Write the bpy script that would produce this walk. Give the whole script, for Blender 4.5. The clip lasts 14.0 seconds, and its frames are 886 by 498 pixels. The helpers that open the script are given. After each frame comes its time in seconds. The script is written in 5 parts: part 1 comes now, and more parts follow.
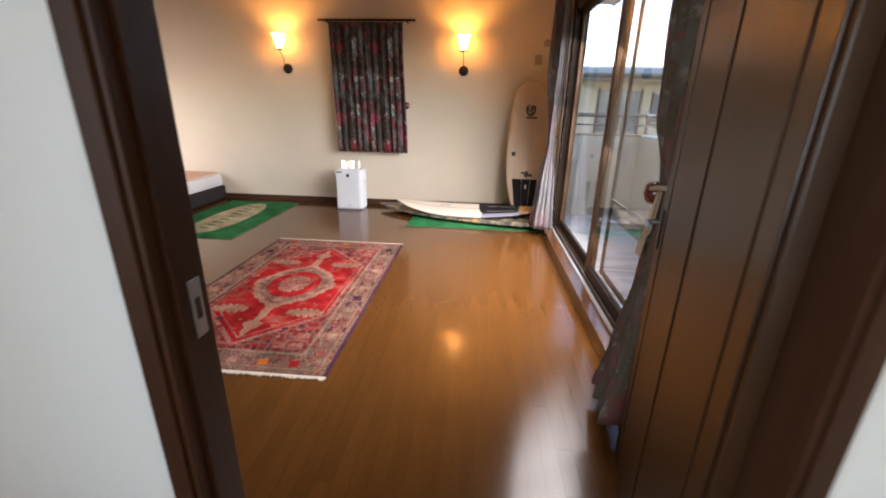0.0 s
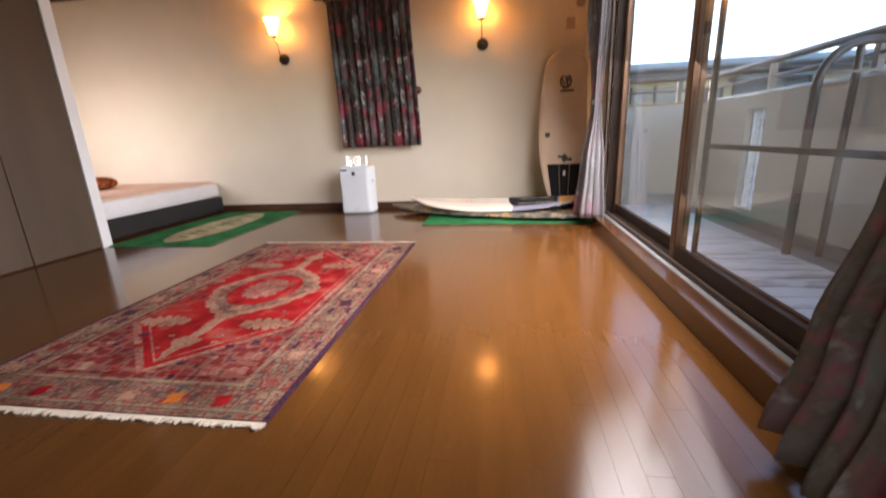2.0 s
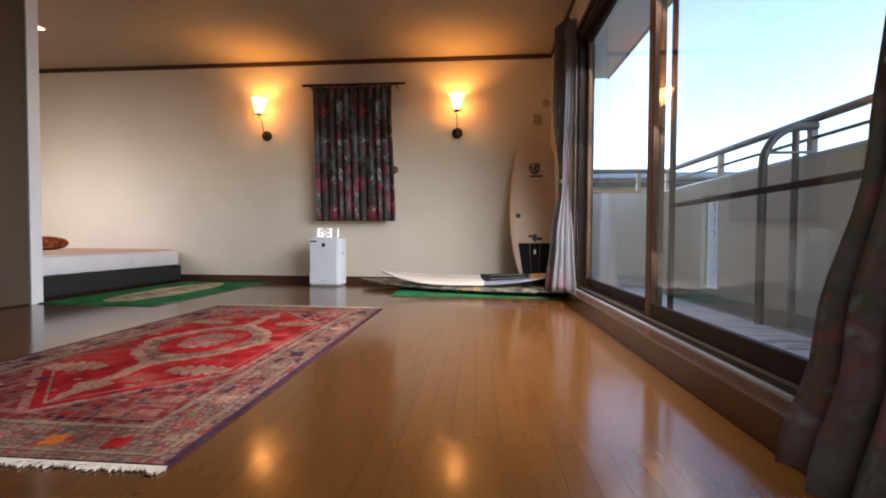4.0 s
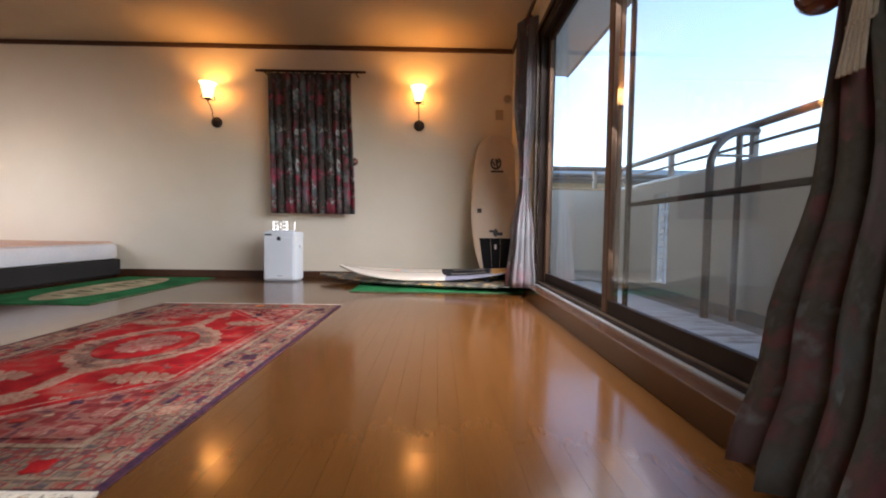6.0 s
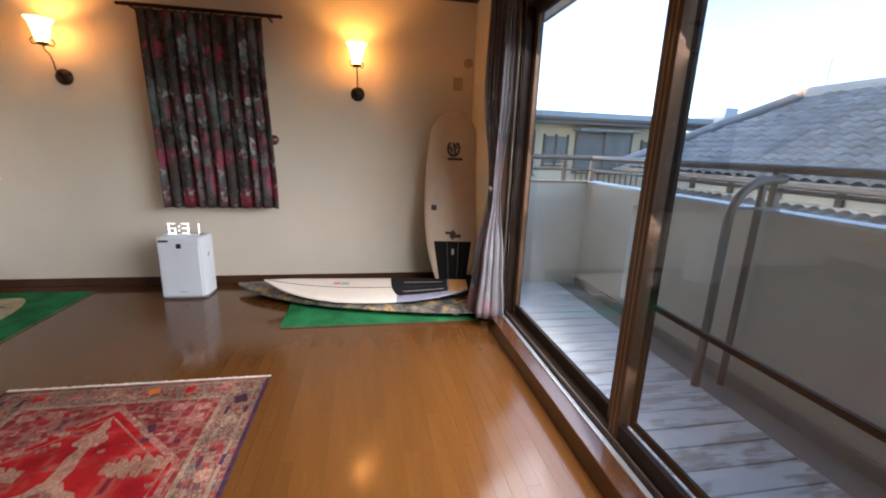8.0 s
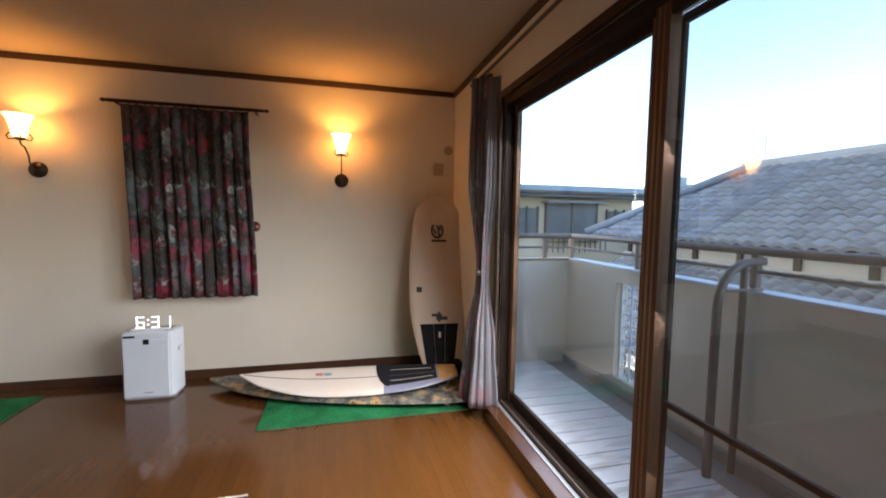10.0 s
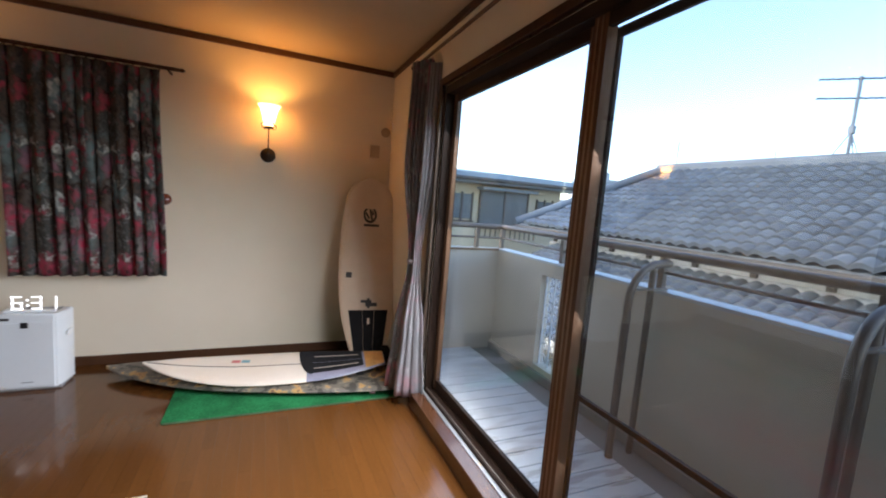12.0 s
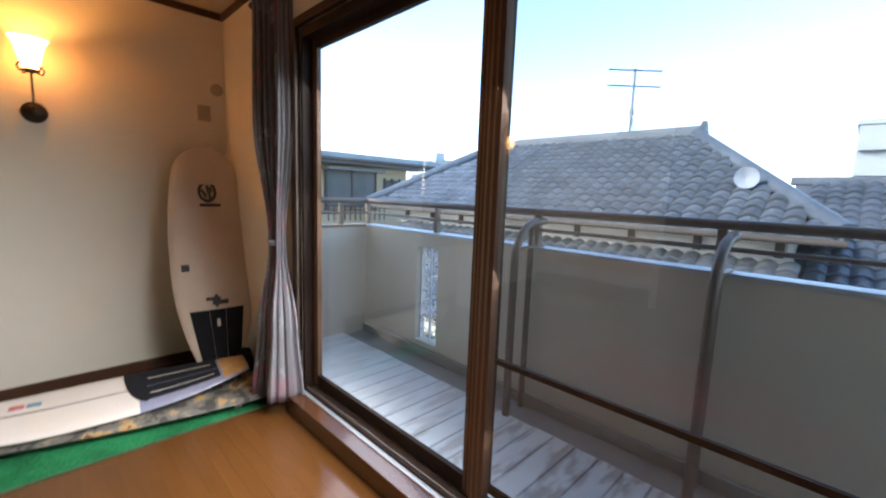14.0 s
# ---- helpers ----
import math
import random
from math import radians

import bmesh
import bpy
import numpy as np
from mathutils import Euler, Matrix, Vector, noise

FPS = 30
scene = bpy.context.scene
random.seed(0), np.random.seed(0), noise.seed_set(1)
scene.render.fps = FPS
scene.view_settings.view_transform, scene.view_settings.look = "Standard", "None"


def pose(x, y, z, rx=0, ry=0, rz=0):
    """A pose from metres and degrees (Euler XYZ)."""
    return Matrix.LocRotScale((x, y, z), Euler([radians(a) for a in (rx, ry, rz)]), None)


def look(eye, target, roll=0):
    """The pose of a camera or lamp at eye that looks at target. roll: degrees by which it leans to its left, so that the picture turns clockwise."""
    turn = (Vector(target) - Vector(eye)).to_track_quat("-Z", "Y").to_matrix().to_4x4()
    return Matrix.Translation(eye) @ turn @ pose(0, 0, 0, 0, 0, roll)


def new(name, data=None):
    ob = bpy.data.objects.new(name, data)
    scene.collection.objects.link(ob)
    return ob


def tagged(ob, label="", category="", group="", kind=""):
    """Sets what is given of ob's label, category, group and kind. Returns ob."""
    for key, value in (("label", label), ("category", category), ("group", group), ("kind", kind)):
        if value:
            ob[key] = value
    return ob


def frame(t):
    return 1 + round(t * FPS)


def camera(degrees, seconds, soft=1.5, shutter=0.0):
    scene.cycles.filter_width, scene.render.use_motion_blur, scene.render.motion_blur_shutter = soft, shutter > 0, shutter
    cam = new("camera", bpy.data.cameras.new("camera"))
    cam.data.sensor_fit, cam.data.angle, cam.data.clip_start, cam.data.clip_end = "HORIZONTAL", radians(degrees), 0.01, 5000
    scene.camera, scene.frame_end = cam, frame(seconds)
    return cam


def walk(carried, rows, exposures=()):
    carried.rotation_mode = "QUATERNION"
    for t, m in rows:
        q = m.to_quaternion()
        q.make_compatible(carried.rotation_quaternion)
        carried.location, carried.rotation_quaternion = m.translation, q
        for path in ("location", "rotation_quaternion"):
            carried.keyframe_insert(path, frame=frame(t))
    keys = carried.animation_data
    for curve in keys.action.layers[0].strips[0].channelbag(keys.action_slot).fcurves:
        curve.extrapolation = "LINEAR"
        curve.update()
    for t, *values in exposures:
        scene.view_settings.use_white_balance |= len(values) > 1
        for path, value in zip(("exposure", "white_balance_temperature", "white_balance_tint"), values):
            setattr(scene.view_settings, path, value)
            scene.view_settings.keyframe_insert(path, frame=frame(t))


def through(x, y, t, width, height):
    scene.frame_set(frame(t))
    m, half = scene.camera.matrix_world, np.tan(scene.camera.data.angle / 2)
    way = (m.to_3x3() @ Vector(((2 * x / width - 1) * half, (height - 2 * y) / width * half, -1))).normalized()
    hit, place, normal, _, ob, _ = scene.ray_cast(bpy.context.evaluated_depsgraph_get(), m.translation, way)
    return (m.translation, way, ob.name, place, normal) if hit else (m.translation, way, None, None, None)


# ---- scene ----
cam = camera(94.3, 14.0, soft=1.9, shutter=0.4)
PATH = [
    (0, (-0.12, -0.135, 1.516), (-0.278, 1.748, 0.86), 1.2),
    (0.5, (-0.157, 0.147, 1.451), (-0.324, 2.028, 0.792), -1.4),
    (1, (-0.153, 0.408, 1.381), (-0.45, 2.239, 0.635), -1.5),
    (1.5, (-0.191, 0.612, 1.28), (-0.494, 2.363, 0.363), -2.5),
    (2, (-0.152, 0.732, 0.917), (-0.449, 2.639, 0.394), -2.5),
    (2.5, (-0.158, 0.776, 0.685), (-0.446, 2.749, 0.53), -2.0),
    (3, (-0.146, 0.807, 0.625), (-0.359, 2.795, 0.589), -0.4),
    (5.5, (-0.161, 0.826, 0.606), (-0.253, 2.822, 0.524), 0.3),
    (6, (-0.16, 0.86, 0.638), (-0.131, 2.857, 0.55), 0.8),
    (6.5, (-0.167, 1.009, 0.906), (0.01, 2.96, 0.506), 2.2),
    (7, (-0.206, 1.226, 1.306), (-0.01, 3.156, 0.819), -0.0),
    (7.5, (-0.19, 1.505, 1.437), (-0.004, 3.422, 0.897), 1.7),
    (8, (-0.323, 1.729, 1.49), (0.036, 3.638, 1.016), 2.1),
    (8.5, (-0.408, 1.862, 1.531), (0.013, 3.748, 1.015), 2.0),
    (9, (-0.404, 1.864, 1.632), (0.082, 3.787, 1.372), 1.3),
    (9.2, (-0.422, 1.859, 1.626), (0.057, 3.791, 1.433), 1.0),
    (11.5, (-0.436, 1.789, 1.621), (0.179, 3.688, 1.494), 1.3),
    (12, (-0.409, 1.867, 1.684), (0.382, 3.69, 1.457), 4.5),
    (12.5, (-0.423, 2.031, 1.668), (0.468, 3.811, 1.475), 4.7),
    (13, (-0.566, 2.001, 1.532), (0.522, 3.628, 1.118), 5.8),
    (13.5, (-0.514, 1.974, 1.569), (0.757, 3.468, 1.177), 6.3),
    (14, (-0.457, 2.237, 1.554), (0.942, 3.641, 1.286), 2.1),
]
walk(cam, [(t, look(eye, target, roll)) for t, eye, target, roll in PATH], [(0.0, 3.88, 7200, 18), (0.5, 4.12, 8000, 26), (1.0, 4.12, 7900, 25), (1.5, 4.05, 7500, 22), (2.0, 3.82, 7200, 20), (2.5, 3.52, 6900, 18), (3.0, 3.42, 6700, 17), (6.0, 3.42, 6650, 16), (11.5, 3.32, 6550, 14), (14.0, 3.37, 6500, 13)])

# ---- world and light ----
world = bpy.data.worlds.new("dawn_sky")
scene.world = world
world.use_nodes = True
wn = world.node_tree
SUN_UP = 30
sky = wn.nodes.new("ShaderNodeTexSky")
sky.sky_type = "NISHITA"
sky.sun_disc = False
sky.sun_elevation = radians(SUN_UP)
sky.sun_rotation = radians(-65)
sky.air_density, sky.dust_density, sky.ozone_density = 1.0, 0.5, 2.2
wn.links.new(sky.outputs[0], wn.nodes["Background"].inputs[0])
wn.nodes["Background"].inputs[1].default_value = 0.078

sun_data = bpy.data.lights.new("sun", "SUN")
sun_data.energy, sun_data.angle, sun_data.color = 0.45, radians(12), (1.0, 0.9, 0.78)
sun = new("sun", sun_data)
sun.matrix_world = look((40 * math.sin(radians(-65)), 40 * math.cos(radians(-65)), 40 * math.tan(radians(SUN_UP))), (0, 0, 0))

WARM = (1.0, 0.44, 0.10)


def lamp(name, energy, at, size, color):
    data = bpy.data.lights.new(name, "POINT")
    data.energy, data.shadow_soft_size, data.color = energy, size, color
    ob = new(name, data)
    ob.location = at
    return ob


def sky_panel(name, energy, at, target, w, h, color, spread=135):
    data = bpy.data.lights.new(name, "AREA")
    data.shape, data.size, data.size_y, data.energy, data.color, data.spread = "RECTANGLE", w, h, energy, color, radians(spread)
    ob = new(name, data)
    ob.matrix_world = look(at, target)
    return ob


# ---- materials ----
def nodes_of(name):
    m = bpy.data.materials.new(name)
    m.use_nodes = True
    nt = m.node_tree
    return m, nt, nt.nodes["Principled BSDF"]


def ramp_of(nt, stops):
    r = nt.nodes.new("ShaderNodeValToRGB")
    e = r.color_ramp.elements
    while len(e) < len(stops):
        e.new(0.5)
    for el, (p, c) in zip(e, stops):
        el.position, el.color = p, (*c, 1)
    return r


def tex_coord(nt, scale=(1, 1, 1), out="Object"):
    tc = nt.nodes.new("ShaderNodeTexCoord")
    mp = nt.nodes.new("ShaderNodeMapping")
    mp.inputs["Scale"].default_value = scale
    nt.links.new(tc.outputs[out], mp.inputs[0])
    return mp.outputs[0]


def noise_of(nt, vec, scale, detail=4, rough=0.55):
    n = nt.nodes.new("ShaderNodeTexNoise")
    n.inputs["Scale"].default_value, n.inputs["Detail"].default_value, n.inputs["Roughness"].default_value = scale, detail, rough
    nt.links.new(vec, n.inputs["Vector"])
    return n.outputs["Fac"]


def math_of(nt, op, a, b):
    n = nt.nodes.new("ShaderNodeMath")
    n.operation = op
    for i, v in enumerate((a, b)):
        if isinstance(v, (int, float)):
            n.inputs[i].default_value = v
        else:
            nt.links.new(v, n.inputs[i])
    return n.outputs[0]


def mix_of(nt, fac, a, b, mode="MIX"):
    n = nt.nodes.new("ShaderNodeMix")
    n.data_type, n.blend_type = "RGBA", mode
    for i, v in ((0, fac), (6, a), (7, b)):
        if isinstance(v, (int, float)):
            n.inputs[i].default_value = v
        elif isinstance(v, tuple):
            n.inputs[i].default_value = (*v, 1)
        else:
            nt.links.new(v, n.inputs[i])
    return n.outputs[2]


def bump_of(nt, bsdf, height, strength, dist=0.002):
    b = nt.nodes.new("ShaderNodeBump")
    b.inputs["Strength"].default_value, b.inputs["Distance"].default_value = strength, dist
    nt.links.new(height, b.inputs["Height"])
    nt.links.new(b.outputs[0], bsdf.inputs["Normal"])


def surface(name, col, col2=None, rough=0.5, metal=0.0, big=2.0, fine=60.0, stretch=(1, 1, 1), bump=0.15, dist=0.002, coat=0.0, per_object=0.0, rough_var=0.1, spec=0.5):
    """Two scales of colour variation, roughness wear and fine relief."""
    m, nt, b = nodes_of(name)
    vec = tex_coord(nt, stretch)
    n1, n2 = noise_of(nt, vec, big, 4), noise_of(nt, vec, fine, 5)
    col2 = col2 or tuple(c * 0.78 for c in col)
    f = math_of(nt, "ADD", math_of(nt, "MULTIPLY", n1, 0.6), math_of(nt, "MULTIPLY", n2, 0.4))
    r = ramp_of(nt, [(0.32, col2), (0.62, col)])
    nt.links.new(f, r.inputs[0])
    out = r.outputs[0]
    if per_object:
        oi = nt.nodes.new("ShaderNodeObjectInfo")
        hs = nt.nodes.new("ShaderNodeHueSaturation")
        geo = nt.nodes.new("ShaderNodeNewGeometry")
        both = math_of(nt, "FRACT", math_of(nt, "ADD", oi.outputs["Random"], geo.outputs["Random Per Island"]), 0)
        v = math_of(nt, "ADD", math_of(nt, "MULTIPLY", both, per_object), 1 - per_object / 2)
        nt.links.new(v, hs.inputs["Value"])
        nt.links.new(out, hs.inputs["Color"])
        out = hs.outputs[0]
    nt.links.new(out, b.inputs["Base Color"])
    rr = math_of(nt, "ADD", math_of(nt, "MULTIPLY", n1, rough_var), rough - rough_var / 2)
    nt.links.new(rr, b.inputs["Roughness"])
    b.inputs["Metallic"].default_value = metal
    b.inputs["Specular IOR Level"].default_value = spec
    b.inputs["Coat Weight"].default_value = coat
    b.inputs["Coat Roughness"].default_value = 0.12
    if bump:
        bump_of(nt, b, n2, bump, dist)
    return m


def glow(name, col, strength):
    m, nt, b = nodes_of(name)
    b.inputs["Base Color"].default_value = (*col, 1)
    b.inputs["Emission Color"].default_value = (*col, 1)
    b.inputs["Emission Strength"].default_value = strength
    return m


def glass_pane(name, tint=(0.97, 0.985, 0.98)):
    m, nt, b = nodes_of(name)
    nt.nodes.remove(b)
    t, g, mx, fr = (nt.nodes.new(k) for k in ("ShaderNodeBsdfTransparent", "ShaderNodeBsdfGlossy", "ShaderNodeMixShader", "ShaderNodeLayerWeight"))
    t.inputs[0].default_value = (*tint, 1)
    g.inputs["Roughness"].default_value = 0.0
    f5 = math_of(nt, "POWER", fr.outputs["Facing"], 5.0)
    nt.links.new(math_of(nt, "ADD", math_of(nt, "MULTIPLY", f5, 0.9), 0.045), mx.inputs[0])
    nt.links.new(t.outputs[0], mx.inputs[1])
    nt.links.new(g.outputs[0], mx.inputs[2])
    nt.links.new(mx.outputs[0], nt.nodes["Material Output"].inputs[0])
    return m


def mesh_screen(name):
    m, nt, b = nodes_of(name)
    t, mx = nt.nodes.new("ShaderNodeBsdfTransparent"), nt.nodes.new("ShaderNodeMixShader")
    b.inputs["Base Color"].default_value = (0.06, 0.06, 0.065, 1)
    b.inputs["Roughness"].default_value = 0.6
    mx.inputs[0].default_value = 0.15
    nt.links.new(t.outputs[0], mx.inputs[1])
    nt.links.new(b.outputs[0], mx.inputs[2])
    nt.links.new(mx.outputs[0], nt.nodes["Material Output"].inputs[0])
    return m


def floral(name, through=0.25, pale=0.0, light_tone=(0.62, 0.60, 0.62)):
    """Woven curtain cloth with large blurred flowers; pale adds a lit or shaded tone."""
    m, nt, b = nodes_of(name)
    tc = nt.nodes.new("ShaderNodeUVMap")
    mp = nt.nodes.new("ShaderNodeMapping")
    mp.inputs["Scale"].default_value = (1.3, 0.7, 1)
    nt.links.new(tc.outputs[0], mp.inputs[0])
    vec = mp.outputs[0]
    wob = nt.nodes.new("ShaderNodeTexNoise")
    wob.inputs["Scale"].default_value, wob.inputs["Detail"].default_value = 15, 6
    nt.links.new(vec, wob.inputs["Vector"])
    wv = mix_of(nt, 0.11, vec, wob.outputs["Color"], "LINEAR_LIGHT")
    base = ramp_of(nt, [(0.34, (0.030, 0.020, 0.018)), (0.46, (0.11, 0.085, 0.07)), (0.54, (0.055, 0.055, 0.05)), (0.64, (0.19, 0.18, 0.165)), (0.76, (0.32, 0.30, 0.28))])
    nt.links.new(noise_of(nt, wv, 6.0, 4, 0.6), base.inputs[0])

    def blobs(scale, lo, hi, seed):
        off = nt.nodes.new("ShaderNodeMapping")
        off.inputs["Location"].default_value = (seed, seed * 1.7, 0)
        nt.links.new(wv, off.inputs[0])
        v = nt.nodes.new("ShaderNodeTexVoronoi")
        v.inputs["Scale"].default_value = scale
        nt.links.new(off.outputs[0], v.inputs["Vector"])
        r = ramp_of(nt, [(lo, (1, 1, 1)), (hi, (0, 0, 0))])
        nt.links.new(v.outputs["Distance"], r.inputs[0])
        gate = ramp_of(nt, [(0.40, (0, 0, 0)), (0.46, (1, 1, 1))])
        nt.links.new(noise_of(nt, off.outputs[0], scale * 0.45, 1), gate.inputs[0])
        return math_of(nt, "MULTIPLY", r.outputs[0], gate.outputs[0])

    c = mix_of(nt, blobs(4.5, 0.14, 0.52, 3.1), base.outputs[0], (0.17, 0.235, 0.235))
    c = mix_of(nt, blobs(5.5, 0.10, 0.46, 7.7), c, (0.50, 0.05, 0.10))
    c = mix_of(nt, blobs(5.0, 0.18, 0.36, 1.9), c, (0.24, 0.12, 0.15))
    c = mix_of(nt, blobs(8.0, 0.08, 0.36, 5.3), c, (0.44, 0.06, 0.09))
    c = mix_of(nt, blobs(8.0, 0.05, 0.28, 9.3), c, (0.50, 0.50, 0.46))
    c = mix_of(nt, pale, c, light_tone)
    nt.links.new(c, b.inputs["Base Color"])
    b.inputs["Roughness"].default_value = 0.85
    b.inputs["Specular IOR Level"].default_value = 0.2
    tl, mx = nt.nodes.new("ShaderNodeBsdfTranslucent"), nt.nodes.new("ShaderNodeMixShader")
    nt.links.new(c, tl.inputs[0])
    mx.inputs[0].default_value = through
    nt.links.new(b.outputs[0], mx.inputs[1])
    nt.links.new(tl.outputs[0], mx.inputs[2])
    nt.links.new(mx.outputs[0], nt.nodes["Material Output"].inputs[0])
    bump_of(nt, b, noise_of(nt, vec, 300, 2), 0.2, 0.001)
    return m


def pile(name, stops, scale, weave=260.0):
    """Woven wool: small motifs in several colours."""
    m, nt, b = nodes_of(name)
    vec = tex_coord(nt)
    v = nt.nodes.new("ShaderNodeTexVoronoi")
    v.distance = "CHEBYCHEV"
    v.inputs["Scale"].default_value = scale
    nt.links.new(vec, v.inputs["Vector"])
    f = math_of(nt, "ADD", math_of(nt, "MULTIPLY", v.outputs["Distance"], 0.75), math_of(nt, "MULTIPLY", noise_of(nt, vec, scale * 0.7, 6, 0.7), 0.45))
    r = ramp_of(nt, stops)
    nt.links.new(f, r.inputs[0])
    worn = ramp_of(nt, [(0.35, (0.55, 0.52, 0.50)), (0.62, (1, 1, 1))])
    nt.links.new(noise_of(nt, vec, 3.5, 5), worn.inputs[0])
    yarn = ramp_of(nt, [(0.3, (0.7, 0.7, 0.7)), (0.7, (1.1, 1.1, 1.1))])
    n = noise_of(nt, vec, weave, 2)
    nt.links.new(n, yarn.inputs[0])
    nt.links.new(mix_of(nt, 1.0, mix_of(nt, 1.0, r.outputs[0], worn.outputs[0], "MULTIPLY"), yarn.outputs[0], "MULTIPLY"), b.inputs["Base Color"])
    b.inputs["Roughness"].default_value = 0.95
    b.inputs["Specular IOR Level"].default_value = 0.1
    bump_of(nt, b, n, 0.6, 0.003)
    return m


WALL = surface("wallpaper", (0.77, 0.675, 0.53), (0.71, 0.615, 0.475), 0.85, big=1.2, fine=180, bump=0.35, dist=0.0015, spec=0.2)
# off-white ceiling paper; dim warm light is mixed into its base colour
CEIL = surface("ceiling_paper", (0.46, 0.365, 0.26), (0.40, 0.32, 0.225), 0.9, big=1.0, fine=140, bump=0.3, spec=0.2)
HALLW = surface("hall_paper", (0.76, 0.77, 0.76), (0.70, 0.71, 0.71), 0.85, big=1.5, fine=200, bump=0.4, spec=0.2)
PLANK = surface("varnished_floor", (0.100, 0.038, 0.0095), (0.078, 0.029, 0.0072), 0.14, big=1.6, fine=26, stretch=(9, 1, 9), bump=0.06, dist=0.001, coat=0.12, per_object=0.12, rough_var=0.06, spec=0.44)
UNDER = surface("floor_base", (0.03, 0.017, 0.009), rough=0.6)
DARKWOOD = surface("dark_stained_wood", (0.055, 0.021, 0.010), (0.028, 0.011, 0.006), 0.42, big=2, fine=30, stretch=(8, 8, 1), bump=0.1, spec=0.15)
TRIM = surface("trim_wood", (0.085, 0.034, 0.014), (0.05, 0.02, 0.009), 0.45, big=2, fine=40, bump=0.08)
DOORW = surface("door_veneer", (0.052, 0.020, 0.0075), (0.028, 0.011, 0.004), 0.34, big=1.4, fine=22, stretch=(9, 9, 0.8), bump=0.06, coat=0.04, rough_var=0.08, spec=0.35)
SILLW = surface("sill_wood", (0.072, 0.029, 0.013), (0.045, 0.018, 0.008), 0.2, big=2, fine=30, stretch=(8, 1, 8), bump=0.04, coat=0.5)
CLOSET = surface("closet_panel", (0.085, 0.053, 0.031), (0.062, 0.038, 0.022), 0.6, big=1.2, fine=50, stretch=(5, 5, 0.6), bump=0.06)
SASH = surface("bronze_aluminium", (0.135, 0.070, 0.037), (0.09, 0.046, 0.025), 0.6, metal=0.2, spec=0.2, big=3, fine=90, stretch=(4, 4, 0.5), bump=0.03)
FRAMEM = surface("black_bronze_aluminium", (0.030, 0.017, 0.011), (0.018, 0.010, 0.007), 0.5, spec=0.15, big=3, fine=90, stretch=(4, 4, 0.5), bump=0.03)
RAILM = surface("silver_aluminium", (0.40, 0.35, 0.30), (0.28, 0.24, 0.20), 0.3, metal=0.85, big=4, fine=90, bump=0.03)
PLATE = surface("pale_sill_aluminium", (0.60, 0.61, 0.62), (0.46, 0.47, 0.48), 0.32, metal=0.7, big=4, fine=90, stretch=(4, 0.5, 4), bump=0.03)
WARM_COPE = surface("amber_reflection_coping", (0.32, 0.2, 0.12), (0.2, 0.12, 0.07), 0.3, metal=0.7, big=4, fine=90, bump=0.03)
GROOVE = surface("worn_bronze_lip", (0.26, 0.165, 0.105), (0.17, 0.105, 0.068), 0.38, metal=0.5, big=4, fine=90, stretch=(4, 4, 0.5), bump=0.03)
BRONZE = surface("dark_bronze", (0.05, 0.035, 0.025), (0.025, 0.018, 0.014), 0.38, metal=0.8, big=8, fine=120, bump=0.08)
GLASS = glass_pane("window_glass")
SCREEN = mesh_screen("insect_mesh")
FLORAL = floral("floral_cloth")


# ---- mesh helpers ----
def box(bm, x0, x1, y0, y1, z0, z1, bevel=0.0):
    m = Matrix.Translation(((x0 + x1) / 2, (y0 + y1) / 2, (z0 + z1) / 2)) @ Matrix.Diagonal((abs(x1 - x0), abs(y1 - y0), abs(z1 - z0), 1))
    vs = bmesh.ops.create_cube(bm, size=1, matrix=m)["verts"]
    if bevel:
        es = list({e for v in vs for e in v.link_edges})
        bmesh.ops.bevel(bm, geom=es, offset=bevel, segments=2, affect="EDGES", profile=0.5)
    return bm


def rod(bm, a, b, r, seg=12, r2=None):
    a, b = Vector(a), Vector(b)
    m = Matrix.Translation((a + b) / 2) @ (b - a).to_track_quat("Z", "Y").to_matrix().to_4x4()
    bmesh.ops.create_cone(bm, cap_ends=True, segments=seg, radius1=r, radius2=r if r2 is None else r2, depth=(b - a).length, matrix=m)
    return bm


def tube(bm, pts, r, seg=10):
    pts = [Vector(p) for p in pts]
    rings = []
    side = None
    for i, p in enumerate(pts):
        d = (pts[min(i + 1, len(pts) - 1)] - pts[max(i - 1, 0)]).normalized()
        if side is None:
            side = d.orthogonal().normalized()
        side = (side - d * side.dot(d)).normalized()
        up = d.cross(side)
        rr = r(i / (len(pts) - 1)) if callable(r) else r
        rings.append([bm.verts.new(p + (side * math.cos(k * math.tau / seg) + up * math.sin(k * math.tau / seg)) * rr) for k in range(seg)])
    for a, b in zip(rings, rings[1:]):
        for k in range(seg):
            bm.faces.new((a[k], a[(k + 1) % seg], b[(k + 1) % seg], b[k]))
    bm.faces.new(rings[0][::-1]), bm.faces.new(rings[-1])
    return bm


def lathe(bm, prof, at=(0, 0, 0), seg=24, axis="Z", close=True):
    at = Vector(at)
    rings = []
    for r, h in prof:
        ring = []
        for k in range(seg):
            c, s = math.cos(k * math.tau / seg) * r, math.sin(k * math.tau / seg) * r
            ring.append(bm.verts.new(at + Vector({"Z": (c, s, h), "Y": (c, h, s), "X": (h, c, s)}[axis])))
        rings.append(ring)
    for a, b in zip(rings, rings[1:]):
        for k in range(seg):
            bm.faces.new((a[k], a[(k + 1) % seg], b[(k + 1) % seg], b[k]))
    if close:
        bm.faces.new(rings[0][::-1]), bm.faces.new(rings[-1])
    return bm


